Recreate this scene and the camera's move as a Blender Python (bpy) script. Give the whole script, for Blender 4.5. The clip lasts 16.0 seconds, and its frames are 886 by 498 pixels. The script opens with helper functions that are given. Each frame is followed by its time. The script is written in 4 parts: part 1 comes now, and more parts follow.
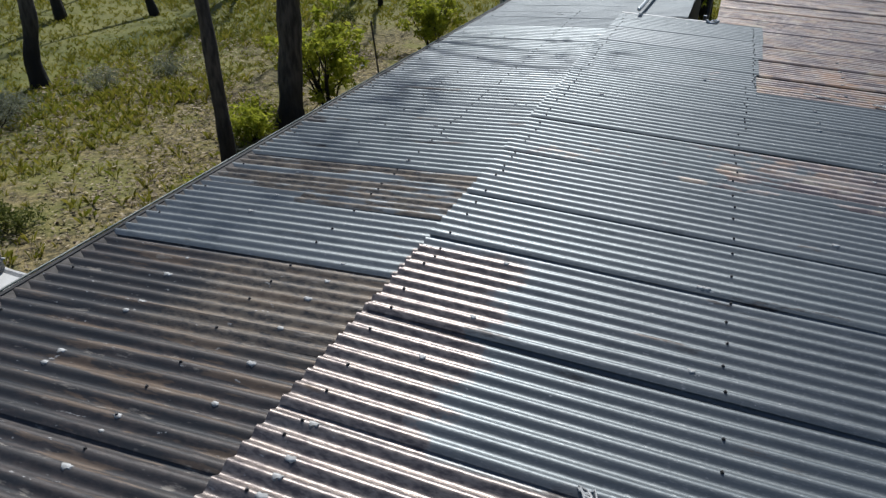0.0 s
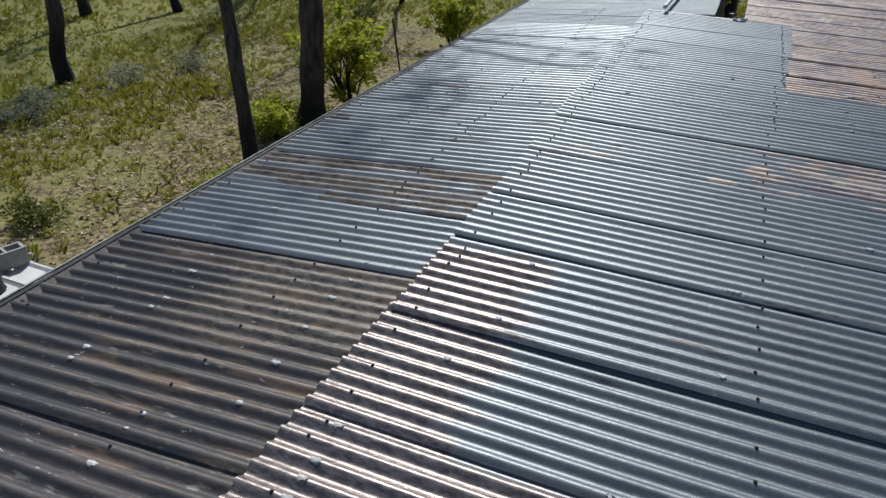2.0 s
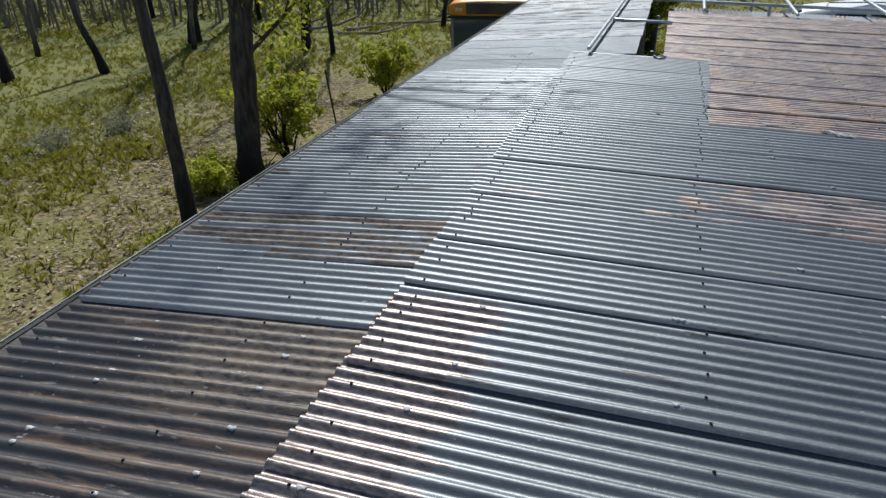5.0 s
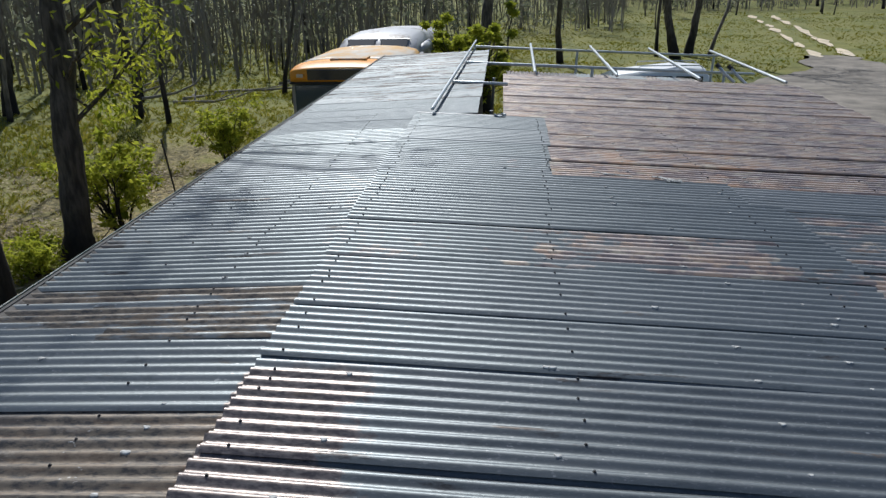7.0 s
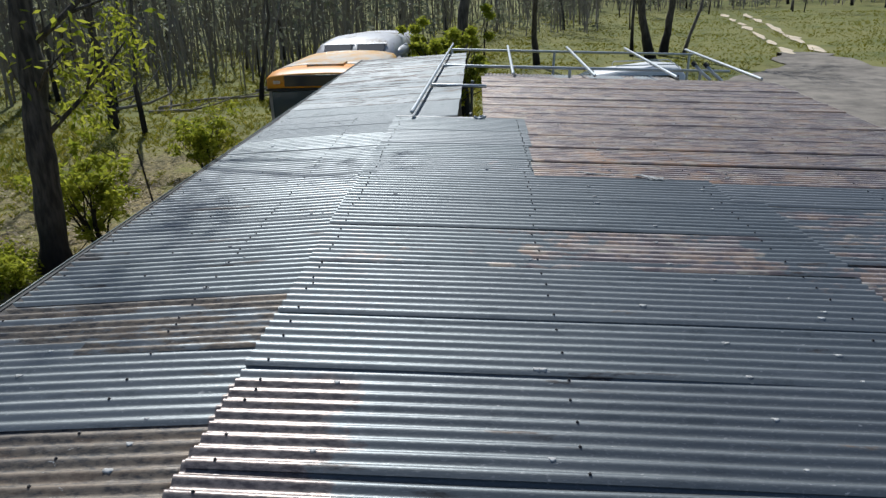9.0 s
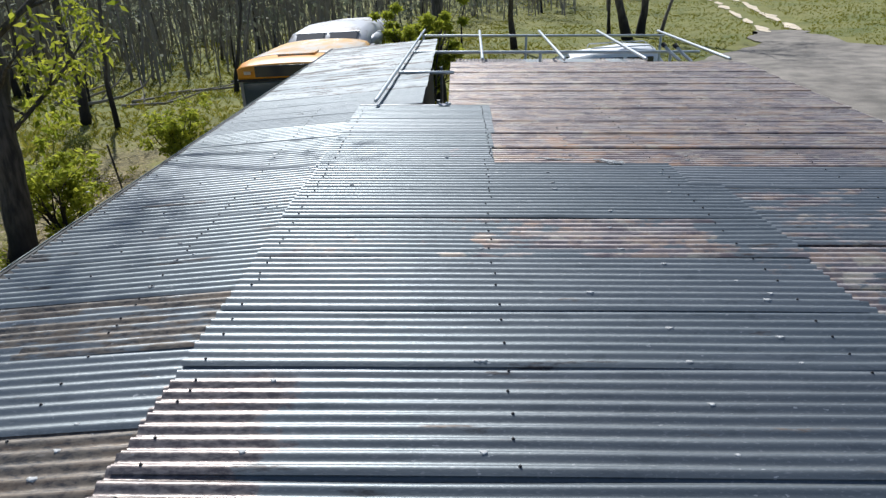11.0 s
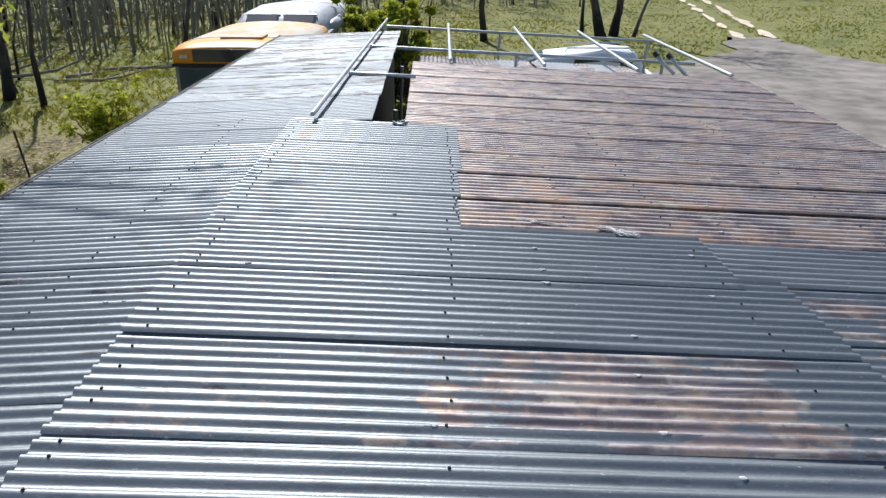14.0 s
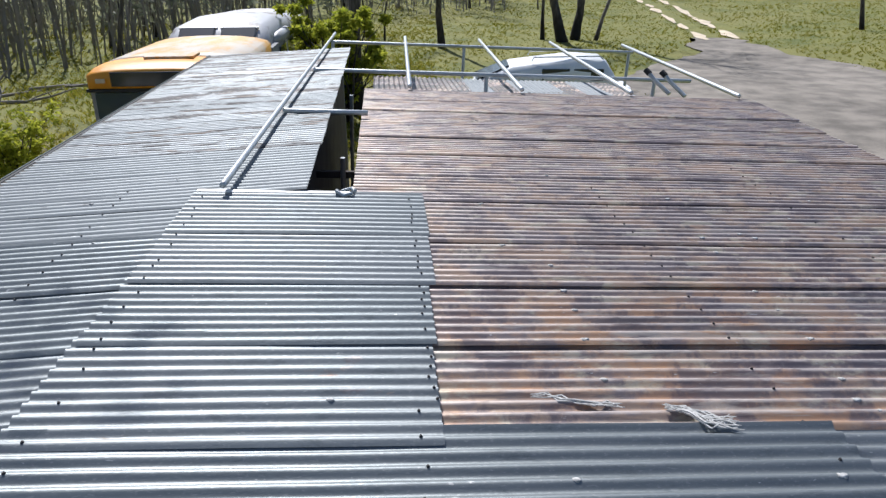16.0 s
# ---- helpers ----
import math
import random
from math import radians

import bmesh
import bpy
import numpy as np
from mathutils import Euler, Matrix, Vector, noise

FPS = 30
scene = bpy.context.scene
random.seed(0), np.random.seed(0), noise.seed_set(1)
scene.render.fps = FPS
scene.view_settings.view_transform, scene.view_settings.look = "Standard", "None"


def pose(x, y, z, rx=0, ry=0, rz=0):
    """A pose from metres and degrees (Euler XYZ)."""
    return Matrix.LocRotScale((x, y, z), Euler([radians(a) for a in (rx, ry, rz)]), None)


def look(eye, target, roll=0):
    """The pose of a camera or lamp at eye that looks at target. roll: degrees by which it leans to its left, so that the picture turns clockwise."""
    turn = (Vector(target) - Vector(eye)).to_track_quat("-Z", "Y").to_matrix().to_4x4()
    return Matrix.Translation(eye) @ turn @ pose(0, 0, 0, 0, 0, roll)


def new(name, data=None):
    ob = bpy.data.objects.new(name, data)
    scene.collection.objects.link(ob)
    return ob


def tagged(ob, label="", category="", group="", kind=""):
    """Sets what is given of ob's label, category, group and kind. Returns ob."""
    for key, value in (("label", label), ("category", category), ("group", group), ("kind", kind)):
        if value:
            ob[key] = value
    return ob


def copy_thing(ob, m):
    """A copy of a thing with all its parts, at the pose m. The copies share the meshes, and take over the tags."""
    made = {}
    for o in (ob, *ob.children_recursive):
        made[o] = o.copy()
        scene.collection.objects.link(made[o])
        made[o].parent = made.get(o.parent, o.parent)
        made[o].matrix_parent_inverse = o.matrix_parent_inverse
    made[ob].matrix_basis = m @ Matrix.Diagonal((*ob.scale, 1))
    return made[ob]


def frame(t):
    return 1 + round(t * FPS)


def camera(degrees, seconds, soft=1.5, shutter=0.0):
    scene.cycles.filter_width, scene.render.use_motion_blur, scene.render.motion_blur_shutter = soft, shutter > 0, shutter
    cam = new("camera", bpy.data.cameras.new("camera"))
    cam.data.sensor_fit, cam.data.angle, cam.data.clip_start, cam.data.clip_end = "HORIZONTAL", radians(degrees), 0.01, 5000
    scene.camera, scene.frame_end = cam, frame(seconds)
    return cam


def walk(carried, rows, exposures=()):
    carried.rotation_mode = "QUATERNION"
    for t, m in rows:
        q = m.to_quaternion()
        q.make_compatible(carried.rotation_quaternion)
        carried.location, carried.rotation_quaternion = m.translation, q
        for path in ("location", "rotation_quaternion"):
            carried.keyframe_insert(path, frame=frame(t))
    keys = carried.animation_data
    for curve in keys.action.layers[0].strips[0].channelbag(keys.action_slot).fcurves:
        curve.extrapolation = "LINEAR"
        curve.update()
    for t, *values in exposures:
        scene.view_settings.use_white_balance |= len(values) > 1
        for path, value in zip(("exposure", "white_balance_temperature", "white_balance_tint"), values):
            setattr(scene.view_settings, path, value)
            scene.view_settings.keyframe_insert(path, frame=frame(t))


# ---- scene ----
cam = camera(63.4, 16.0, soft=1.4)
# the roof's own frame: ridge along +y, the broad side falls to +x
ROOF = pose(0, 0, 0, 0, 2.65, 0)
PATH = [
    (0, (0.943, -2.537, 1.451), (0.364, -0.895, 0.467), 2.9),
    (0.5, (0.933, -2.533, 1.449), (0.349, -0.891, 0.468), 2.8),
    (1, (0.94, -2.529, 1.444), (0.336, -0.891, 0.469), 2.2),
    (1.5, (0.916, -2.528, 1.439), (0.288, -0.896, 0.469), 2.3),
    (2, (0.907, -2.519, 1.443), (0.283, -0.899, 0.451), 2.7),
    (2.5, (0.875, -2.532, 1.436), (0.162, -0.958, 0.43), 3.0),
    (3, (0.871, -2.541, 1.403), (0.022, -1.077, 0.338), 2.8),
    (3.5, (0.923, -2.53, 1.402), (0.028, -1.116, 0.305), 1.6),
    (4, (0.909, -2.534, 1.427), (0.227, -0.945, 0.421), 2.5),
    (4.5, (0.902, -2.54, 1.452), (0.359, -0.851, 0.527), 0.5),
    (5, (0.896, -2.535, 1.47), (0.394, -0.812, 0.588), 1.0),
    (7.5, (0.837, -2.398, 1.389), (0.752, -0.527, 0.689), 1.8),
    (8, (0.829, -2.385, 1.387), (0.735, -0.516, 0.682), 1.5),
    (8.5, (0.826, -2.392, 1.39), (0.743, -0.518, 0.694), 1.2),
    (9, (0.83, -2.389, 1.384), (0.758, -0.517, 0.683), 1.0),
    (9.5, (0.826, -2.392, 1.39), (0.762, -0.52, 0.69), 0.6),
    (9.7, (0.848, -2.405, 1.39), (0.792, -0.53, 0.696), -0.2),
    (12, (1.057, -2.075, 1.386), (1.088, -0.226, 0.624), 1.1),
    (12.5, (1.018, -1.747, 1.346), (1.13, 0.114, 0.622), 2.1),
    (13, (1.043, -1.46, 1.352), (1.169, 0.387, 0.595), 3.2),
    (13.5, (1.057, -1.127, 1.381), (1.099, 0.713, 0.599), 2.9),
    (14, (1.066, -0.71, 1.377), (1.146, 1.136, 0.61), 3.5),
    (14.5, (1.071, -0.312, 1.358), (1.222, 1.521, 0.573), 3.7),
    (15, (1.103, 0.115, 1.378), (1.124, 1.928, 0.534), 2.5),
    (15.5, (1.083, 0.535, 1.382), (1.212, 2.367, 0.591), 2.3),
    (16, (1.097, 1.005, 1.388), (1.279, 2.848, 0.633), 2.7),
]
walk(cam, [(t, ROOF @ look(eye, target, roll)) for t, eye, target, roll in PATH],
     [(0, 0.02, 5850, 9), (3, 0.12, 5850, 9), (9.7, 0.15, 5800, 8), (11.9, 0.7, 5750, 10), (16, 0.6, 5850, 12)])

# ---- light ----
SUN_AZ, SUN_EL = -18.0, 50.0
world = bpy.data.worlds.new("world")
scene.world = world
world.use_nodes = True
wn = world.node_tree.nodes
sky = wn.new("ShaderNodeTexSky")
sky.sky_type = "NISHITA"
sky.sun_disc = False
sky.sun_elevation, sky.sun_rotation = radians(SUN_EL), radians(SUN_AZ)
wn["Background"].inputs["Strength"].default_value = 0.062
world.node_tree.links.new(sky.outputs[0], wn["Background"].inputs["Color"])
sun = new("sun", bpy.data.lights.new("sun", "SUN"))
sun.data.energy, sun.data.angle, sun.data.color = 3.9, radians(0.7), (1.0, 0.95, 0.87)
sd = Vector((math.sin(radians(SUN_AZ)) * math.cos(radians(SUN_EL)), math.cos(radians(SUN_AZ)) * math.cos(radians(SUN_EL)), math.sin(radians(SUN_EL))))
sun.matrix_world = look(sd * 60, (0, 0, 0))


# ---- materials ----
def material(name, rough=0.8, metal=0.0):
    m = bpy.data.materials.new(name)
    m.use_nodes = True
    b = m.node_tree.nodes["Principled BSDF"]
    b.inputs["Roughness"].default_value = rough
    b.inputs["Metallic"].default_value = metal
    return m, m.node_tree.nodes, m.node_tree.links, b


class Nodes:
    """Short ways to wire shader nodes."""

    def __init__(self, m):
        self.n, self.l = m.node_tree.nodes, m.node_tree.links

    def put(self, value, socket):
        if isinstance(value, bpy.types.NodeSocket):
            self.l.new(value, socket)
        elif isinstance(value, tuple) and len(value) == 3 and socket.type == "RGBA":
            socket.default_value = (*value, 1)
        else:
            socket.default_value = value

    def noise(self, vec, scale, detail=5.0, rough=0.55):
        t = self.n.new("ShaderNodeTexNoise")
        t.inputs["Scale"].default_value, t.inputs["Detail"].default_value, t.inputs["Roughness"].default_value = scale, detail, rough
        self.l.new(vec, t.inputs["Vector"])
        return t.outputs["Fac"]

    def stretch(self, vec, scale, loc=(0, 0, 0)):
        t = self.n.new("ShaderNodeMapping")
        t.inputs["Scale"].default_value, t.inputs["Location"].default_value = scale, loc
        self.l.new(vec, t.inputs["Vector"])
        return t.outputs["Vector"]

    def step(self, value, lo, hi):
        t = self.n.new("ShaderNodeMapRange")
        t.interpolation_type = "SMOOTHSTEP"
        self.put(value, t.inputs["Value"])
        self.put(lo, t.inputs["From Min"])
        self.put(hi, t.inputs["From Max"])
        return t.outputs["Result"]

    def math(self, op, a, b=0.0):
        t = self.n.new("ShaderNodeMath")
        t.operation = op
        self.put(a, t.inputs[0])
        self.put(b, t.inputs[1])
        return t.outputs[0]

    def mix(self, fac, a, b):
        t = self.n.new("ShaderNodeMix")
        t.data_type = "RGBA"
        self.put(fac, t.inputs[0])
        self.put(a, t.inputs[6])
        self.put(b, t.inputs[7])
        return t.outputs[2]

    def bump(self, height, strength, distance, bsdf):
        t = self.n.new("ShaderNodeBump")
        t.inputs["Strength"].default_value, t.inputs["Distance"].default_value = strength, distance
        self.l.new(height, t.inputs["Height"])
        self.l.new(t.outputs["Normal"], bsdf.inputs["Normal"])


def plain(name, color, rough=0.7, metal=0.0, var=0.25, scale=6.0, bump=0.15, island=0.0):
    m, n, l, b = material(name, rough, metal)
    k = Nodes(m)
    co = n.new("ShaderNodeTexCoord").outputs["Object"]
    f = k.step(k.noise(co, scale), 0.3, 0.7)
    f = k.math("ADD", k.math("MULTIPLY", f, 0.65), k.math("MULTIPLY", k.step(k.noise(co, scale * 0.17), 0.3, 0.7), 0.35))
    lo, hi = tuple(c * (1 - var) for c in color), tuple(min(1, c * (1 + var)) for c in color)
    col = k.mix(f, lo, hi)
    if island:
        g = n.new("ShaderNodeNewGeometry").outputs["Random Per Island"]
        col = k.mix(k.math("MULTIPLY", g, island), col, tuple(c * 0.45 for c in color))
    l.new(col, b.inputs["Base Color"])
    k.bump(k.noise(co, scale * 8), bump, 0.02, b)
    return m


def roof_iron():
    """Galvanised iron. The object's colour says how brown (red), how rusty (green) and how pale (blue) a sheet has become."""
    m, n, l, b = material("weathered_iron")
    k = Nodes(m)
    co = n.new("ShaderNodeTexCoord").outputs["Object"]
    info = n.new("ShaderNodeObjectInfo")
    sep = n.new("ShaderNodeSeparateColor")
    l.new(info.outputs["Color"], sep.inputs["Color"])
    brown, rust, pale = sep.outputs[0], sep.outputs[1], sep.outputs[2]
    place = n.new("ShaderNodeSeparateXYZ")
    l.new(co, place.inputs[0])
    ragged = k.noise(k.stretch(co, (1.6, 3.4, 1.0), (3, 7, 0)), 2.4, 9, 0.7)
    px = k.math("ADD", place.outputs[0], k.math("MULTIPLY", k.math("SUBTRACT", ragged, 0.5), 0.75))
    py = k.math("ADD", place.outputs[1], k.math("MULTIPLY", k.math("SUBTRACT", k.noise(co, 2.7, 6, 0.6), 0.5), 0.25))

    def zone(x0, x1, y0, y1, soft):
        """A ragged-edged stain between these bounds of the roof."""
        a = k.math("MULTIPLY", k.step(px, x0 - soft, x0 + soft), k.math("SUBTRACT", 1.0, k.step(px, x1 - soft, x1 + soft)))
        c = k.math("MULTIPLY", k.step(py, y0 - soft, y0 + soft), k.math("SUBTRACT", 1.0, k.step(py, y1 - soft, y1 + soft)))
        return k.math("MULTIPLY", a, c)

    streak = k.noise(k.stretch(co, (1.0, 24.0, 1.0)), 1.6, 6)
    blotch = k.noise(k.stretch(co, (0.55, 3.2, 1.0)), 1.9, 9, 0.72)
    fine = k.noise(k.stretch(co, (5.0, 15.0, 1.0)), 4.5, 8, 0.72)
    grain = k.noise(k.stretch(co, (9.0, 30.0, 1.0), (2, 2, 0)), 5.0, 5, 0.7)
    # bare zinc, each sheet dulled a little differently
    zinc = k.mix(streak, (0.15, 0.168, 0.173), (0.335, 0.35, 0.352))
    zinc = k.mix(k.math("MULTIPLY", info.outputs["Random"], 0.45), zinc, (0.15, 0.178, 0.182))
    # darker slate tone over the south end of the broad side
    zinc = k.mix(k.math("MULTIPLY", zone(0.45, 5.0, -4.0, -0.1, 0.15), 0.45), zinc, (0.1, 0.114, 0.122))
    zinc = k.mix(pale, zinc, (0.5, 0.52, 0.53))
    zinc = k.mix(k.math("MULTIPLY", k.step(grain, 0.55, 0.66), 0.32), zinc, (0.5, 0.5, 0.48))
    zinc = k.mix(k.math("MULTIPLY", k.step(k.noise(k.stretch(co, (1.6, 5.0, 1.0), (3, 8, 0)), 2.6, 9, 0.72), 0.55, 0.62), 0.3), zinc, (0.075, 0.088, 0.095))
    umber = k.mix(k.step(fine, 0.3, 0.7), (0.016, 0.012, 0.013), (0.078, 0.056, 0.048))
    # tawny and near-black runs that follow single flutes
    tawny = k.noise(k.stretch(co, (0.9, 10.0, 1.0), (2, 6, 0)), 1.7, 9, 0.66)
    umber = k.mix(k.math("MULTIPLY", k.step(tawny, 0.51, 0.55), 0.75), umber, k.mix(fine, (0.085, 0.052, 0.03), (0.29, 0.19, 0.11)))
    dark_run = k.noise(k.stretch(co, (0.8, 6.0, 1.0), (9, 4, 0)), 1.9, 9, 0.66)
    # the near-black runs thicken towards the eave
    dark_run = k.math("ADD", dark_run, k.math("MULTIPLY", k.math("SUBTRACT", 1.0, k.step(px, -1.2, -0.4)), 0.1))
    umber = k.mix(k.math("MULTIPLY", k.step(dark_run, 0.51, 0.55), 0.8), umber, (0.022, 0.02, 0.022))
    # bleached tawny patch beside the ridge
    fawn = k.math("MULTIPLY", k.math("MAXIMUM", zone(-0.75, 0.1, -0.95, -0.3, 0.12), zone(-1.6, 0.2, 0.1, 0.75, 0.05)), k.step(fine, 0.35, 0.6))
    umber = k.mix(k.math("MULTIPLY", fawn, 0.62), umber, (0.3, 0.235, 0.16))
    # pale flecks painted in for the glints on the brown sheets
    glint = k.noise(k.stretch(co, (2.6, 13.0, 1.0), (5, 5, 0)), 2.3, 8, 0.7)
    umber = k.mix(k.math("MULTIPLY", k.step(glint, 0.6, 0.65), 0.6), umber, (0.38, 0.33, 0.27))
    # rusted iron: tan, cream and plum blotches that cross the flutes
    ochre = k.mix(k.step(k.noise(k.stretch(co, (1.7, 2.2, 1.0), (7, 3, 0)), 1.7, 9, 0.7), 0.44, 0.55), (0.24, 0.195, 0.19), (0.42, 0.3, 0.22))
    ochre = k.mix(k.math("MULTIPLY", k.step(k.noise(k.stretch(co, (1.4, 3.6, 1.0), (1, 9, 0)), 2.3, 9, 0.7), 0.52, 0.6), 0.85), ochre, (0.52, 0.46, 0.35))
    orange = k.math("MULTIPLY", zone(1.3, 3.2, 2.7, 4.0, 0.3), k.step(k.noise(k.stretch(co, (1.5, 2.5, 1.0), (8, 8, 0)), 2.0, 7, 0.65), 0.46, 0.6))
    ochre = k.mix(k.math("MULTIPLY", orange, 0.7), ochre, (0.5, 0.275, 0.14))
    ochre = k.mix(k.math("MULTIPLY", k.step(k.noise(k.stretch(co, (2.1, 1.9, 1.0), (4, 2, 0)), 1.3, 9, 0.7), 0.5, 0.58), 0.72), ochre, (0.12, 0.095, 0.11))
    run = k.noise(k.stretch(co, (0.7, 9.0, 1.0), (3, 3, 0)), 1.6, 7, 0.65)
    ochre = k.mix(k.math("MULTIPLY", k.step(run, 0.53, 0.6), 0.6), ochre, (0.095, 0.08, 0.088))
    ochre = k.mix(k.math("MULTIPLY", k.math("SUBTRACT", 1.0, k.step(run, 0.36, 0.43)), 0.6), ochre, (0.56, 0.5, 0.43))
    # sunlit crest lines put into the colour: pale along the tops, broken by noise
    ridge_top = k.math("COSINE", k.math("MULTIPLY", k.math("ADD", place.outputs[1], 0.025), math.tau / 0.0675))
    lit_or_worn = k.math("MULTIPLY", k.step(ridge_top, 0.3, 0.95), k.step(k.noise(k.stretch(co, (2.0, 9.0, 1.0), (6, 1, 0)), 2.0, 8, 0.7), 0.36, 0.56))
    ochre = k.mix(k.math("MULTIPLY", lit_or_worn, 0.58), ochre, (0.66, 0.58, 0.53))
    umber = k.mix(k.math("MULTIPLY", lit_or_worn, 0.15), umber, (0.36, 0.3, 0.24))
    # bare stains by place: plum film beside the ridge, rust runs on single sheets
    plum = k.math("MULTIPLY", k.math("MAXIMUM", zone(-0.6, 0.43, -1.25, -0.1, 0.03), zone(-0.6, 0.85, -2.6, -1.22, 0.05)), k.step(place.outputs[0], -0.03, -0.018))
    rust = k.math("ADD", rust, k.math("MULTIPLY", k.math("MAXIMUM", zone(1.15, 2.45, 1.0, 1.62, 0.12), k.math("MAXIMUM", zone(2.35, 2.9, 0.45, 1.05, 0.08), zone(0.85, 1.4, 2.95, 3.4, 0.08))), 0.27))
    fb = k.step(blotch, k.math("SUBTRACT", 0.72, k.math("MULTIPLY", brown, 0.5)), k.math("SUBTRACT", 0.785, k.math("MULTIPLY", brown, 0.5)))
    blot2 = k.noise(k.stretch(co, (0.8, 2.0, 1.0), (11, 5, 0)), 2.1, 9, 0.7)
    fr = k.step(blot2, k.math("SUBTRACT", 0.72, k.math("MULTIPLY", rust, 0.5)), k.math("SUBTRACT", 0.78, k.math("MULTIPLY", rust, 0.5)))
    film = k.mix(k.step(fine, 0.38, 0.62), (0.125, 0.1, 0.096), (0.35, 0.29, 0.25))
    col = k.mix(k.math("MULTIPLY", plum, 0.92), zinc, film)
    col = k.mix(k.math("MULTIPLY", fb, 0.85), col, umber)
    col = k.mix(k.math("MULTIPLY", fr, 0.92), col, ochre)
    # white oxide flecks
    fleck = k.math("MULTIPLY", k.step(k.noise(k.stretch(co, (7.0, 22.0, 1.0), (6, 6, 0)), 3.2, 4, 0.6), 0.66, 0.7), k.step(k.noise(co, 3.0, 3), 0.45, 0.6))
    col = k.mix(k.math("MULTIPLY", fleck, 0.75), col, (0.66, 0.65, 0.62))
    l.new(col, b.inputs["Base Color"])
    l.new(k.math("SUBTRACT", 0.85, k.math("MULTIPLY", fb, 0.4)), b.inputs["Specular IOR Level"])
    l.new(k.math("SUBTRACT", 0.66, k.math("MAXIMUM", k.math("MULTIPLY", fb, 0.45), k.math("MULTIPLY", fr, 0.22))), b.inputs["Metallic"])
    rough = k.math("ADD", k.math("MULTIPLY", pale, 0.9), k.math("ADD", 0.38, k.math("MULTIPLY", streak, 0.2)))
    l.new(k.math("SUBTRACT", rough, k.math("MULTIPLY", plum, 0.08)), b.inputs["Roughness"])
    k.bump(k.math("ADD", fine, k.noise(co, 60.0, 4)), 0.12, 0.006, b)
    return m


def ground_mat():
    m, n, l, b = material("dry_ground", 0.95)
    k = Nodes(m)
    co = n.new("ShaderNodeTexCoord").outputs["Object"]
    sep = n.new("ShaderNodeSeparateXYZ")
    l.new(co, sep.inputs[0])
    big = k.noise(co, 0.16, 5)
    mid = k.noise(co, 0.9, 6)
    fine = k.noise(co, 9.0, 6, 0.65)
    litter = k.mix(k.step(fine, 0.35, 0.66), (0.062, 0.05, 0.02), (0.32, 0.25, 0.105))
    speck = k.noise(co, 24.0, 5, 0.7)
    litter = k.mix(k.math("MULTIPLY", k.step(speck, 0.57, 0.63), 0.7), litter, (0.56, 0.48, 0.28))
    litter = k.mix(k.math("MULTIPLY", k.step(k.noise(k.stretch(co, (1, 1, 1), (5, 2, 0)), 17.0, 5, 0.7), 0.56, 0.62), 0.7), litter, (0.06, 0.055, 0.018))
    grass = k.mix(k.step(mid, 0.3, 0.7), (0.085, 0.105, 0.017), (0.19, 0.185, 0.04))
    grass = k.mix(k.step(fine, 0.55, 0.72), grass, (0.28, 0.235, 0.085))
    grass = k.mix(k.math("MULTIPLY", k.step(big, 0.42, 0.6), 0.6), grass, (0.2, 0.185, 0.05))
    # the trodden, leaf-strewn strip along the shed
    near = k.step(k.math("ADD", sep.outputs[0], k.math("MULTIPLY", k.math("SUBTRACT", mid, 0.5), 6.0)), -12.5, -8.0)
    near = k.math("MULTIPLY", near, k.math("SUBTRACT", 1.0, k.step(sep.outputs[0], 0.0, 4.0)))
    near = k.math("MULTIPLY", near, k.math("SUBTRACT", 1.0, k.step(k.math("ADD", sep.outputs[1], k.math("MULTIPLY", big, 8.0)), 18.0, 26.0)))
    green = k.math("MULTIPLY", k.step(mid, 0.46, 0.62), 0.6)
    col = k.mix(near, grass, k.mix(green, litter, (0.19, 0.195, 0.035)))
    l.new(col, b.inputs["Base Color"])
    k.bump(fine, 0.6, 0.06, b)
    return m


def leaf_mat(name, c1, c2, trans=0.35):
    m, n, l, b = material(name, 0.6)
    b.inputs["Specular IOR Level"].default_value = 0.15
    k = Nodes(m)
    g = n.new("ShaderNodeNewGeometry").outputs["Random Per Island"]
    col = k.mix(g, c1, c2)
    l.new(col, b.inputs["Base Color"])
    t = n.new("ShaderNodeBsdfTranslucent")
    l.new(col, t.inputs["Color"])
    mx = n.new("ShaderNodeMixShader")
    mx.inputs[0].default_value = trans
    l.new(b.outputs[0], mx.inputs[1])
    l.new(t.outputs[0], mx.inputs[2])
    l.new(mx.outputs[0], n["Material Output"].inputs["Surface"])
    return m


def bark_mat(name, dark, light, char):
    """Bark, charred black up to about char metres."""
    m, n, l, b = material(name, 0.95)
    k = Nodes(m)
    co = n.new("ShaderNodeTexCoord").outputs["Object"]
    sep = n.new("ShaderNodeSeparateXYZ")
    l.new(co, sep.inputs[0])
    f = k.step(k.noise(k.stretch(co, (5, 5, 1.1)), 3.0, 6), 0.3, 0.7)
    col = k.mix(f, dark, light)
    burnt = k.step(k.math("ADD", sep.outputs[2], k.math("MULTIPLY", k.noise(co, 2.0, 4), 1.6)), char, char + 1.6)
    col = k.mix(burnt, (0.016, 0.014, 0.013), col)
    l.new(col, b.inputs["Base Color"])
    k.bump(k.noise(k.stretch(co, (9, 9, 1.6)), 3.0, 6), 0.7, 0.03, b)
    return m


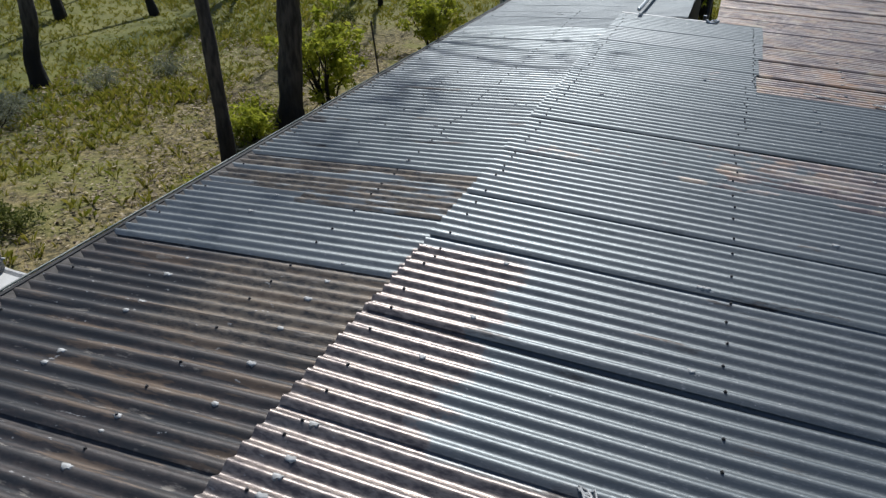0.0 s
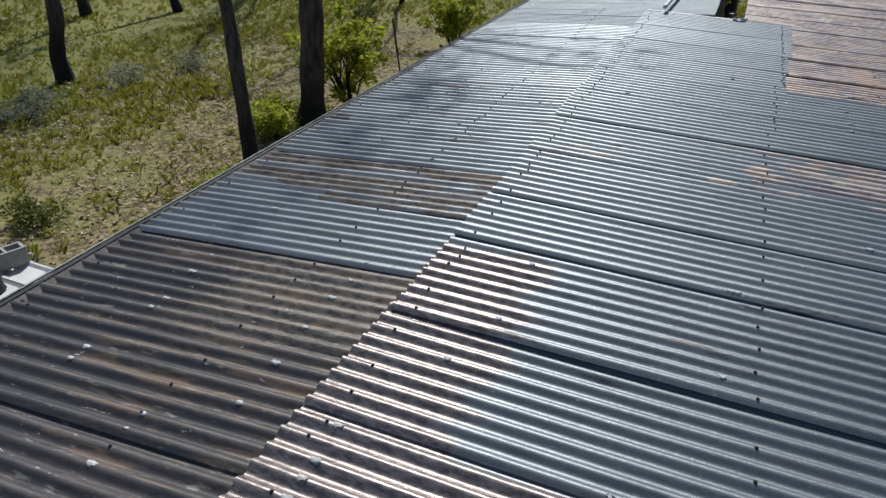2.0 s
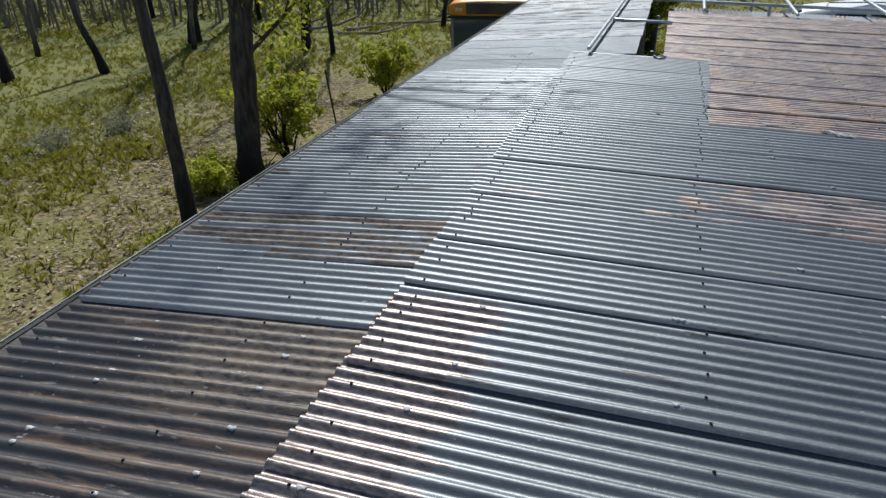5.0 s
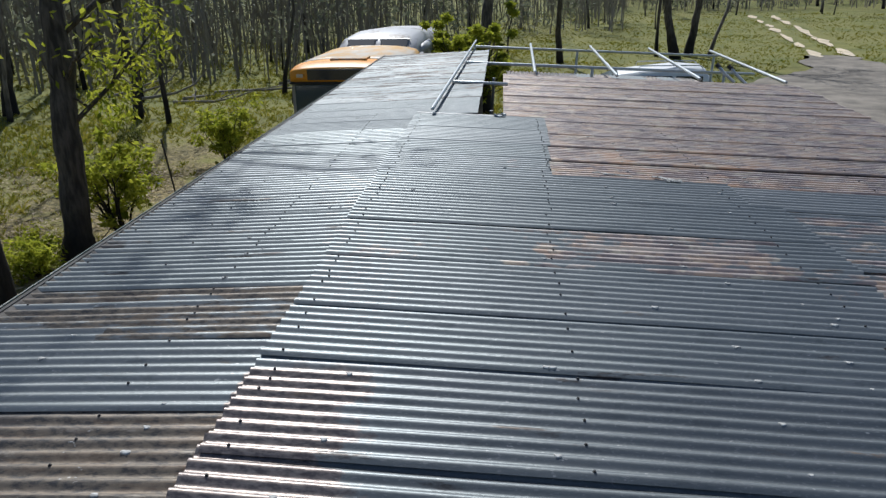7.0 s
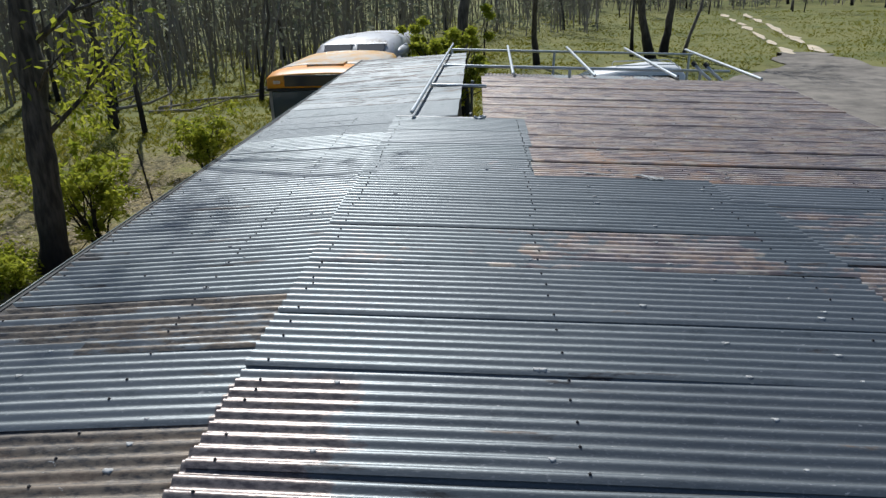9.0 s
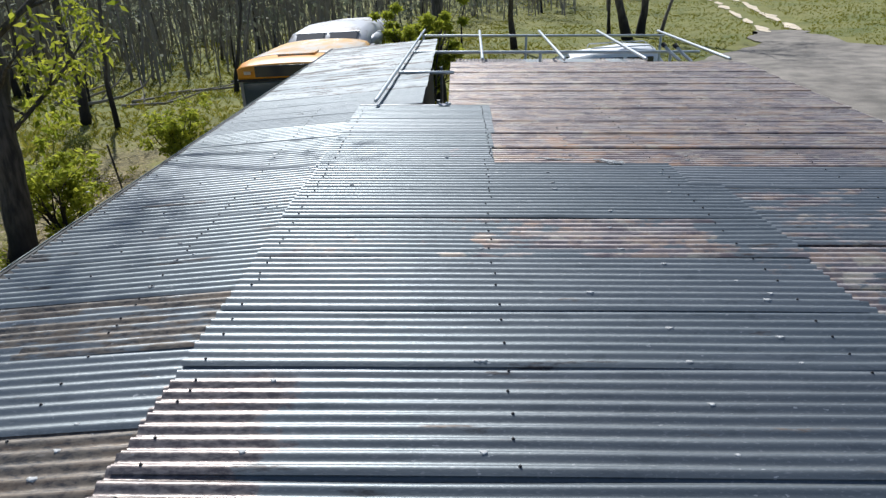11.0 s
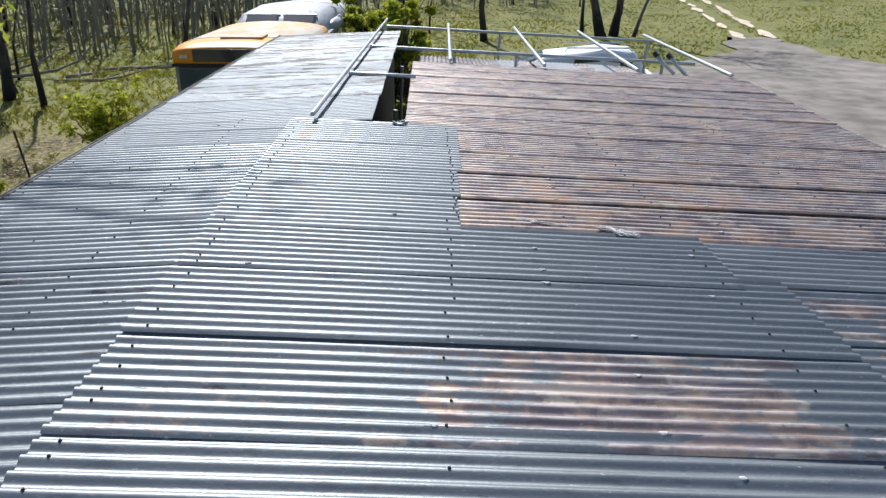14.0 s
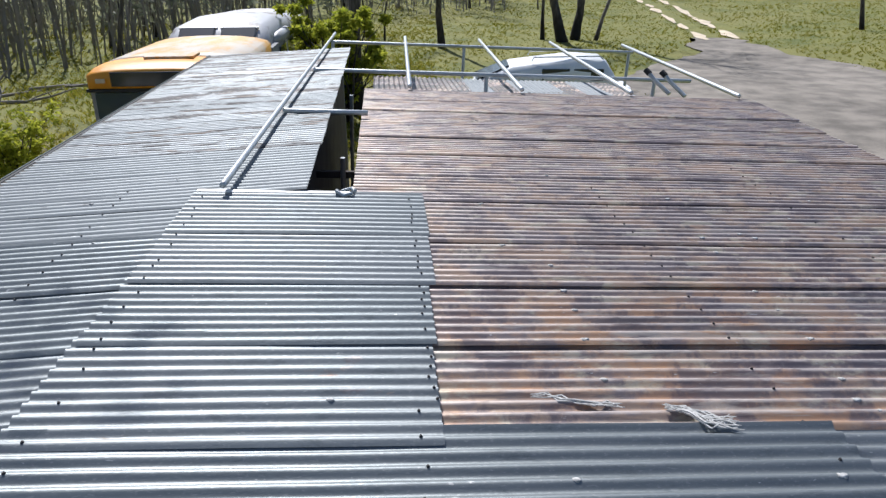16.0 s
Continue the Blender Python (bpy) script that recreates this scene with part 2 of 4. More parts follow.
def glass_mat(name, tint):
    m, n, l, b = material(name, 0.08)
    b.inputs["Base Color"].default_value = (*tint, 1)
    b.inputs["Specular IOR Level"].default_value = 0.6
    return m


M_IRON = roof_iron()
M_GROUND = ground_mat()
M_BARK = bark_mat("grey_bark", (0.035, 0.03, 0.026), (0.125, 0.105, 0.088), 0.8)
M_BARK_PALE = bark_mat("pale_bark", (0.1, 0.085, 0.072), (0.26, 0.225, 0.19), 0.5)
M_BARK_BURNT = bark_mat("burnt_bark", (0.045, 0.038, 0.033), (0.14, 0.12, 0.1), 1.4)
M_LEAF = leaf_mat("gum_leaf", (0.06, 0.085, 0.02), (0.17, 0.18, 0.04), 0.45)
M_LEAF_LIME = leaf_mat("lime_leaf", (0.2, 0.25, 0.02), (0.52, 0.52, 0.06), 0.6)
M_LEAF_GREY = leaf_mat("grey_leaf", (0.15, 0.165, 0.11), (0.33, 0.34, 0.23))
M_GRASS = leaf_mat("grass_blade", (0.125, 0.158, 0.012), (0.395, 0.34, 0.058), 0.5)
M_STRAW = leaf_mat("dry_leaf", (0.09, 0.06, 0.03), (0.56, 0.46, 0.31), 0.15)
M_TWIG = plain("grey_twigs", (0.27, 0.24, 0.205), 0.95, 0, 0.35, 0.4, 0.2, 0.5)
M_YELLOW = plain("bus_yellow", (0.74, 0.3, 0.014), 0.45, 0, 0.15, 3)
M_WHITE = plain("white_paint", (0.8, 0.8, 0.79), 0.4, 0, 0.1, 2)
M_SILVER = plain("chalky_silver_paint", (0.42, 0.425, 0.43), 0.5, 0.2, 0.35, 1.2)
M_OLDSILVER = plain("stained_grey_paint", (0.3, 0.3, 0.3), 0.6, 0.1, 0.45, 2.5)
M_STEEL = plain("galvanised_pipe", (0.52, 0.54, 0.54), 0.42, 0.55, 0.15, 9)
M_DARK = plain("black_rubber", (0.02, 0.02, 0.021), 0.7, 0, 0.3)
M_GLASS = glass_mat("dark_glass", (0.035, 0.04, 0.045))
M_GLASS_BLUE = glass_mat("blue_glass", (0.05, 0.075, 0.09))
M_TIMBER = plain("old_timber", (0.16, 0.12, 0.09), 0.9, 0, 0.35, 5)
# old timber darkened so that the passage's shade is in its colour
M_SHADE = plain("passage_shade_timber", (0.07, 0.06, 0.055), 0.9, 0, 0.35, 4)
M_BEAD = plain("grey_green_bead", (0.1, 0.125, 0.105), 0.45, 0, 0.1, 20)
M_INFILL = plain("eave_infill", (0.11, 0.1, 0.09), 0.9, 0, 0.5, 30)
M_SEAL = plain("white_sealant", (0.5, 0.49, 0.465), 0.8, 0, 0.4, 60)
M_BLOCK = plain("concrete_block", (0.38, 0.37, 0.34), 0.95, 0, 0.2, 14, 0.4)
M_SCREW = plain("dark_screw", (0.05, 0.048, 0.048), 0.6, 0.4, 0.3, 40)
M_GRAVEL = plain("gravel", (0.205, 0.18, 0.148), 0.95, 0, 0.5, 1.1, 0.7)
M_SAND = plain("pale_sand", (0.62, 0.52, 0.38), 0.95, 0, 0.2, 1.5, 0.4)
M_PAINTED = plain("grey_wall_board", (0.2, 0.19, 0.17), 0.8, 0, 0.25, 3)
M_SHEETWHITE = plain("white_painted_iron", (0.66, 0.65, 0.62), 0.5, 0.1, 0.18, 2.5)
def stain_sheets():
    """Brown rust and dirt stains over the white paint of the stacked sheets."""
    n, l = M_SHEETWHITE.node_tree.nodes, M_SHEETWHITE.node_tree.links
    k = Nodes(M_SHEETWHITE)
    b = n["Principled BSDF"]
    co = n.new("ShaderNodeTexCoord").outputs["Object"]
    was = b.inputs["Base Color"].links[0].from_socket
    f = k.step(k.noise(k.stretch(co, (1.2, 3.0, 1.0)), 2.2, 8, 0.7), 0.55, 0.63)
    l.new(k.mix(k.math("MULTIPLY", f, 0.75), was, (0.2, 0.13, 0.085)), b.inputs["Base Color"])


stain_sheets()


def weathered_paint(name, paint, lit_or_worn, scale, lo, hi, rough=0.5):
    """Old paint with ragged patches of what shows through."""
    m, n, l, b = material(name, rough)
    k = Nodes(m)
    co = n.new("ShaderNodeTexCoord").outputs["Object"]
    f = k.step(k.noise(k.stretch(co, (1.6, 0.7, 1.0)), scale, 9, 0.68), lo, hi)
    g = k.noise(co, scale * 9, 5)
    l.new(k.mix(f, k.mix(g, tuple(c * 0.85 for c in paint), paint), k.mix(g, tuple(c * 0.6 for c in lit_or_worn), lit_or_worn)), b.inputs["Base Color"])
    k.bump(k.noise(co, scale * 12), 0.1, 0.01, b)
    return m


M_BUSROOF = weathered_paint("faded_bus_roof", (0.48, 0.42, 0.34), (0.62, 0.34, 0.07), 0.9, 0.4, 0.58)
M_COACHROOF = weathered_paint("stained_coach_roof", (0.52, 0.52, 0.53), (0.2, 0.16, 0.13), 0.9, 0.48, 0.62)
M_LAMP = plain("dull_lens", (0.75, 0.62, 0.45), 0.3)


# ---- mesh helpers ----
def mesh_of(name, bm, mat, smooth=False):
    me = bpy.data.meshes.new(name)
    bm.to_mesh(me)
    bm.free()
    if smooth:
        for p in me.polygons:
            p.use_smooth = True
    me.materials.append(mat)
    return me


def part(name, bm, mat, parent=None, label="", smooth=False):
    ob = new(name, mesh_of(name, bm, mat, smooth))
    if parent is not None:
        ob.parent = parent
    return tagged(ob, label)


def thing(name, at, label, category, group="", kind=""):
    ob = new(name)
    ob.matrix_world = at if isinstance(at, Matrix) else Matrix.Translation(at)
    return tagged(ob, label, category, group, kind)


def raw(name, verts, faces, mat, parent=None, smooth=False):
    me = bpy.data.meshes.new(name)
    me.from_pydata(verts, [], faces)
    me.materials.append(mat)
    if smooth:
        for p in me.polygons:
            p.use_smooth = True
    ob = new(name, me)
    if parent is not None:
        ob.parent = parent
    return ob


def box(bm, x0, x1, y0, y1, z0, z1, bevel=0.0):
    r = bmesh.ops.create_cube(bm, size=1)["verts"]
    bmesh.ops.scale(bm, vec=(x1 - x0, y1 - y0, z1 - z0), verts=r)
    bmesh.ops.translate(bm, vec=((x0 + x1) / 2, (y0 + y1) / 2, (z0 + z1) / 2), verts=r)
    if bevel:
        e = list({e for v in r for e in v.link_edges})
        bmesh.ops.bevel(bm, geom=e, offset=bevel, segments=2, affect="EDGES", profile=0.7)
    return bm


def boxed(*a, bevel=0.0):
    return box(bmesh.new(), *a, bevel=bevel)


def tube(bm, pts, radii, n=8, cap=True):
    """A tapered tube along points."""
    rings = []
    for i, p in enumerate(pts):
        p = Vector(p)
        d = (Vector(pts[min(i + 1, len(pts) - 1)]) - Vector(pts[max(i - 1, 0)])).normalized()
        a = Vector((1, 0, 0)) if abs(d.x) < 0.8 else Vector((0, 1, 0))
        a = (a - d * a.dot(d)).normalized()
        b = d.cross(a)
        r = radii[i] if isinstance(radii, (list, tuple)) else radii
        rings.append([bm.verts.new(p + (a * math.cos(k * math.tau / n) + b * math.sin(k * math.tau / n)) * r) for k in range(n)])
    for q, w in zip(rings, rings[1:]):
        for k in range(n):
            bm.faces.new((q[k], q[(k + 1) % n], w[(k + 1) % n], w[k]))
    if cap:
        bm.faces.new(rings[0][::-1])
        bm.faces.new(rings[-1])
    return bm


def loft(bm, sections, cap=True):
    """Skin rings of equal length, given as lists of points."""
    rings = [[bm.verts.new(p) for p in s] for s in sections]
    n = len(rings[0])
    for q, w in zip(rings, rings[1:]):
        for k in range(n):
            bm.faces.new((q[k], q[(k + 1) % n], w[(k + 1) % n], w[k]))
    if cap:
        bm.faces.new(rings[0][::-1])
        bm.faces.new(rings[-1])
    bmesh.ops.recalc_face_normals(bm, faces=bm.faces)
    return bm


# ---- roof ----
PITCH, DEPTH, PHASE = 0.0675, 0.0195, -0.025
L_SLOPE = math.tan(radians(5.3))
GZ = -2.9
RIDGE_END, R_FAR, L_FAR, NEAR = 5.2, 9.15, 12.2, -3.6
COVER = 8 * PITCH


def snap(y):
    return PHASE + (round((y - PHASE) / PITCH) - 0.36) * PITCH


def right_edge(y):
    return 4.72 + 0.075 * y


SHEETS = []


def top(x, y):
    """The height of the uppermost sheet there."""
    return max([h(x, y) for x0, x1, y0, y1, h in SHEETS if x0 <= x <= x1 and y0 <= y <= y1], default=0.0)


def sheet(parent, y0, y1, x0, x1, slope, lift, tone, rnd, skew=0.0, lap=0.006):
    """One corrugated sheet, crests along x; its near edge lies on the sheet before it."""
    y0, y1 = snap(y0), snap(y1) + PITCH * 1.3
    steps = 10
    n = int(round((y1 - y0) / PITCH * steps))
    cols = max(3, int((x1 - x0) / 0.3))
    sag, twist = rnd.uniform(-0.004, 0.004), rnd.uniform(-0.004, 0.004)
    seed = rnd.random() * 50
    verts, faces = [], []

    def height(x, y):
        f, g = (y - y0) / (y1 - y0), (x - x0) / (x1 - x0)
        c = DEPTH / 2 * math.cos((y - PHASE) / PITCH * math.tau)
        wob = 0.0045 * noise.noise((x * 1.1, y * 2.0, seed))
        lip = lap * 0.6 * max(0, 1 - f * 6) * (0.6 + 0.7 * noise.noise((x * 1.3, seed, 2.0)))
        return c + lift + x * slope + lap * (1 - f) + sag * math.sin(g * math.pi) + twist * (g - 0.5) + wob + lip

    for i in range(n + 1):
        y = y0 + (y1 - y0) * i / n
        for j in range(cols + 1):
            x = x0 + (x1 - x0) * j / cols + skew * (y - y0) * (j == cols)
            verts.append((x, y, height(x, y)))
    SHEETS.append((x0, x1, y0, y1, height))
    w = cols + 1
    for i in range(n):
        for j in range(cols):
            a = i * w + j
            faces.append((a, a + 1, a + w + 1, a + w))
    ob = raw("roof_sheet", verts, faces, M_IRON, parent, True)
    ob.color = (*tone, 1)
    return ob


roof = thing("roof", ROOF, "low-pitched weathered corrugated iron roof, stained brown and rusty", "roof", kind="structure")
rnd = random.Random(4)
# brown, rust and pale shares of the sheets of the narrow side, by where each begins along the ridge
left_tones = [(-9, (0.95, 0.2, 0.0)), (-1.46, (0.9, 0.12, 0.0)), (-0.38, (0.26, 0.0, 0.0)), (0.16, (0.6, 0.06, 0.0)), (0.7, (0.3, 0.0, 0.0)), (2.2, (0.2, 0.0, 0.06)),
              (4.4, (0.15, 0.0, 0.22)), (6.0, (0.42, 0.05, 0.15)), (8.0, (0.48, 0.12, 0.18)), (99, (0, 0, 0))]


def tone_at(tones, y):
    t = tones[0][1]
    for a, c in tones:
        if y >= a - 0.02:
            t = c
    return tuple(max(0.0, v + rnd.uniform(-0.05, 0.05)) for v in t)


def tone_left(y):
    return tone_at(left_tones[:-1], y)


y = NEAR
while y < L_FAR - 0.2:
    y2 = min(y + COVER, L_FAR)
    if y < RIDGE_END < y2 + 0.1:
        y2 = RIDGE_END + 0.06
    sheet(roof, y, y2, -1.40 + rnd.uniform(-0.012, 0.012), 0.07 if y < RIDGE_END else 0.67 + rnd.uniform(-0.006, 0.006), L_SLOPE, -0.012, tone_left(y), rnd, 0.0, 0.0028)
    y = y2

right_rows = [(-3.45, 0.3, 0.1), (-2.9, 0.3, 0.0), (-2.36, 0.32, 0.0), (-1.78, 0.3, 0.0), (-1.2, 0.26, 0.0), (-0.6, 0.24, 0.0), (-0.04, 0.2, 0.0), (0.48, 0.2, 0.04),
              (1.06, 0.25, 0.34), (1.64, 0.14, 0.0), (2.27, 0.14, 0.0), (2.84, 0.2, 0.05), (3.41, 0.16, 0.02), (3.97, 0.12, 0.0), (4.58, 0.1, 0.0), (RIDGE_END, 0, 0)]
for (ya, br, ru), (yb, *_) in zip(right_rows, right_rows[1:]):
    if ya < 2.0:
        xe = 2.8 + rnd.uniform(-0.03, 0.03)
    elif ya < 2.5:
        xe = 2.6
    else:
        xe = 1.24 + 0.028 * ya + rnd.uniform(-0.012, 0.012)
    sheet(roof, ya, yb, rnd.uniform(-0.015, 0.012), xe, 0.0, 0.016, (br, ru, 0.0 if ya < 2.5 else 0.06), rnd, 0.0, rnd.choice((0.0025, 0.0035, 0.005)))
y = NEAR
while y < R_FAR - 0.2:
    y2 = min(y + COVER, R_FAR)
    if y < RIDGE_END - 0.1 and y2 > RIDGE_END - 0.3:
        y2 = RIDGE_END
    if y < 2.7:
        x0, tone = 2.55, (0.3, 0.55 if y < 1.1 else (0.42 if y < 2.1 else 0.05), 0.0)
        if y > 2.2:
            y2 = 2.9
    elif y < RIDGE_END - 0.1:
        x0, tone = 1.28, (0.5, 0.95, 0.0)
    else:
        x0, tone = 0.94, (0.5, 0.82, 0.03)
    tone = tuple(max(0, v + rnd.uniform(-0.06, 0.06)) for v in tone)
    sheet(roof, y, y2, x0, right_edge(y), 0.0, 0.0, tone, rnd, 0.075, rnd.choice((0.004, 0.006, 0.009) if y < 2.7 else (0.006, 0.009, 0.013)))
    y = y2

# dark folded edge along the eave of the narrow side
bm = bmesh.new()
loft(bm, [[(-1.393, yy, -0.1292), (-1.393, yy, -0.1272), (-1.413, yy, -0.1272), (-1.413, yy, -0.19), (-1.41, yy, -0.19), (-1.41, yy, -0.1292)] for yy in (NEAR, 0, 4, 8, L_FAR)])
part("eave_trim", bm, M_DARK, roof, "dark folded metal eave trim")
bm = bmesh.new()
tube(bm, [(-1.418, yy, -0.1235) for yy in (NEAR, 0, 4, 8, L_FAR)], 0.005, 8)
part("eave_bead", bm, M_BEAD, roof, "rolled grey-green edge of the trim")
bm = bmesh.new()
box(bm, 0.02, 0.93, RIDGE_END - 0.02, RIDGE_END + 0.03, 0.012, 0.035, 0.006)
part("end_flashing", bm, M_SHEETWHITE, roof, "bent pale flashing at the sheet ends")
bm = bmesh.new()
tube(bm, [(0.9 + 0.06 * math.cos(a * 0.9), RIDGE_END + 0.05 * math.sin(a * 0.9), 0.04 + 0.012 * math.sin(a * 2.1)) for a in range(9)], 0.011, 6)
part("wire_twist", bm, M_STEEL, roof, "twisted end of galvanised wire")

# added infill strip that closes the dark flute ends behind the trim
bm = bmesh.new()
loft(bm, [[(-1.345, yy, -0.15), (-1.392, yy, -0.1325), (-1.408, yy, -0.1325), (-1.408, yy, -0.158), (-1.35, yy, -0.158)] for yy in (NEAR, 0, 4, 8, L_FAR)])
part("eave_infill", bm, M_INFILL, roof, "grey-brown infill strip added along the eave")

# roofing screws: a washer and a head, on the crests of each batten row
def screw_mesh():
    bm = bmesh.new()
    bmesh.ops.create_cone(bm, cap_ends=True, segments=8, radius1=0.0062, radius2=0.0054, depth=0.003, matrix=Matrix.Translation((0, 0, 0.0015)))
    bmesh.ops.create_cone(bm, cap_ends=True, segments=6, radius1=0.0038, radius2=0.0035, depth=0.004, matrix=Matrix.Translation((0, 0, 0.0045)))
    return mesh_of("screw", bm, M_SCREW)


def blob_mesh(seed, size, mat, flat=0.07):
    r2 = random.Random(seed)
    bm = bmesh.new()
    bmesh.ops.create_icosphere(bm, subdivisions=2, radius=size)
    for v in bm.verts:
        k = 1 + 0.95 * noise.noise(v.co / size * 2.1 + Vector((seed * 3.1, 0, 0)))
        x, y = v.co.x * k * 1.3, v.co.y * k * 0.95
        rise = flat * size * k if v.co.z > 0 else -0.002
        v.co = Vector((x, y, DEPTH / 2 * (math.cos(y / PITCH * math.tau) - 1) + rise))
    return mesh_of("sealant_patch", bm, mat, True)


SCREW = screw_mesh()


def crest(y):
    return PHASE + round((y - PHASE) / PITCH) * PITCH


def put_screw(x, y):
    ob = new("screw", SCREW)
    ob.parent = roof
    ob.location = (x, y, top(x, y) - 0.0008)
    ob.rotation_euler = (rnd.uniform(-0.12, 0.12), rnd.uniform(-0.12, 0.12), rnd.uniform(0, 1))


def screw_row(xc, ya, yb, every, jit=0.012):
    y = ya
    while y < yb:
        c = crest(y)
        x = xc + rnd.uniform(-jit, jit)
        put_screw(x, c)
        y += PITCH * every[int(rnd.random() * len(every))]


screw_row(0.085, -2.2, 5.1, (2, 2, 2, 1, 3))
screw_row(1.2, -2.2, 2.0, (2, 3, 2, 2))
screw_row(1.24, 2.0, 3.0, (1, 2))
screw_row(1.29, 3.0, 5.1, (1, 1, 2))
screw_row(-0.445, -2.2, 5.4, (2, 2, 3, 1))
screw_row(-1.31, -2.2, 6.0, (5, 7, 8))
screw_row(-0.85, 1.0, 4.0, (5, 7))
screw_row(2.5, -1.0, 5.6, (2, 2, 3))
screw_row(3.7, 1.6, 6.0, (3, 4))

BLOBS = [blob_mesh(i, s, M_SEAL) for i, s in enumerate((0.007, 0.01, 0.0135, 0.019))]


def put_blob(x, y, k):
    ob = new("sealant_patch", BLOBS[k])
    ob.parent = roof
    y = crest(y)
    ob.location = (x, y, top(x, y) + 0.001)
    ob.rotation_euler = (0, 0, rnd.choice((0.0, math.pi)))


# dabs of white sealant over old nail holes, on the broad side and then on the narrow one
for x, y, k in ((1.88, 0.26, 2), (1.87, -0.29, 1), (1.86, -0.56, 0), (1.10, -0.56, 1), (1.10, -0.00, 2), (0.37, -0.15, 1), (2.38, 0.52, 2), (2.30, 0.19, 1), (2.32, 0.74, 0), (1.88, 1.13, 1), (2.78, 3.02, 2), (1.88, 1.43, 1), (1.67, 2.23, 2), (1.88, -0.01, 1), (2.29, -0.02, 0), (2.29, 0.19, 1), (1.62, 0.55, 2), (2.42, 0.55, 1), (1.12, -0.01, 2), (1.15, 1.13, 1)):
    put_blob(x, y, k)
for x, y, k in ((1.87, 1.14, 2), (1.94, 1.70, 1), (1.65, 2.22, 0), (2.04, 0.92, 1), (1.67, 2.32, 2), (1.67, 2.60, 1), (2.47, 2.62, 2), (2.40, 2.16, 1), (1.94, 4.37, 0), (1.94, 4.19, 1), (1.94, 3.90, 2), (1.94, 3.67, 1), (1.91, 3.44, 2), (1.91, 3.13, 1), (2.82, 2.92, 0), (2.81, 3.13, 1), (2.84, 3.43, 2), (2.85, 3.88, 1), (2.88, 4.59, 2), (2.87, 4.37, 1), (2.85, 3.66, 0), (3.89, 5.22, 1), (2.94, 5.22, 2), (0.95, 3.04, 1), (0.32, 2.29, 2)):
    put_blob(x, y, k)
for x, y, k in ((-0.21, -1.05, 2), (-0.20, -1.24, 1), (-0.44, -1.42, 0), (-0.44, -1.59, 1), (-0.88, -0.64, 2), (-0.87, -1.27, 1), (-0.87, -1.14, 2), (-0.84, -0.89, 1), (-0.24, -0.36, 0), (-0.24, -0.50, 1), (-0.24, -0.62, 2), (-0.23, -0.81, 1), (-0.90, -0.05, 2), (-0.89, 0.15, 1), (-0.89, -0.51, 0), (-1.43, 2.19, 1), (-0.45, 0.77, 2), (-1.10, -1.60, 1), (-0.93, -1.55, 2), (-0.43, -1.78, 1), (-0.32, -1.92, 0), (-0.41, -1.84, 1), (-0.43, -1.58, 2), (-0.44, -1.40, 1), (-0.83, -0.86, 2), (-0.87, -0.63, 1), (-1.41, -0.91, 0)):
    put_blob(x, y, k)
for _ in range(30):
    put_blob(rnd.uniform(1.5, 4.8), rnd.uniform(4.2, 8.9), rnd.choice((0, 1, 1, 2)))
for _ in range(16):
    put_blob(rnd.uniform(-1.3, -0.1), rnd.uniform(1.0, 6.5), rnd.choice((0, 0, 1)))
for x, y in ((0.13, -1.25), (0.14, -1.40), (0.14, -1.46), (0.14, -1.54), (0.14, -1.61), (0.14, -1.68), (0.29, -0.82), (0.37, -0.57)):
    put_blob(x, y, rnd.choice((1, 2)))
# torn strips of old white sealing tape
def torn_tape(x0, y0, z0, strands, step, seed):
    r2 = random.Random(seed)
    bm = bmesh.new()
    for s in range(strands):
        pts = [(x0 + step * i + r2.uniform(-0.012, 0.012), y0 - 0.01 * i - 0.006 * s * (i > 2) + r2.uniform(-0.02, 0.02), z0 + r2.uniform(0.0, 0.008)) for i in range(7)]
        tube(bm, pts, [0.0015, 0.003, 0.0045, 0.003, 0.0045, 0.003, 0.0015], 5)
    part("torn_tape", bm, M_SEAL, roof, "torn crumpled white sealing tape")


torn_tape(2.06, 2.95, 0.027, 13, 0.034, 8)
torn_tape(0.86, -1.17, 0.029, 5, 0.017, 9)
torn_tape(1.62, 3.05, 0.014, 4, 0.05, 10)

# ---- walls under the roof ----
WALLS = thing("shed_wall", (0, 0, 0), "plain board walls of a long low shed", "wall", kind="structure")
part("wall_west", boxed(-1.24, -1.14, NEAR + 0.1, L_FAR - 0.15, GZ, -0.16), M_PAINTED, WALLS)
part("wall_south", boxed(-1.14, 4.3, NEAR + 0.1, NEAR + 0.2, GZ, -0.26), M_PAINTED, WALLS)
part("wall_east", boxed(4.3, 4.4, NEAR + 0.1, R_FAR - 0.15, GZ, -0.28), M_PAINTED, WALLS)
part("wall_north", boxed(1.08, 4.3, R_FAR - 0.25, R_FAR - 0.15, GZ, -0.28), M_PAINTED, WALLS)
part("wall_inner", boxed(0.98, 1.08, RIDGE_END + 0.15, R_FAR - 0.15, GZ, -0.08), M_SHADE, WALLS, "timber inner wall, shade put into its colour")
part("wall_gable", boxed(-1.14, 0.55, L_FAR - 0.3, L_FAR - 0.2, GZ, -0.16), M_PAINTED, WALLS)
part("wall_passage", boxed(0.45, 0.55, RIDGE_END + 0.15, L_FAR - 0.3, GZ, -0.03), M_SHADE, WALLS, "timber passage wall, shade put into its colour")
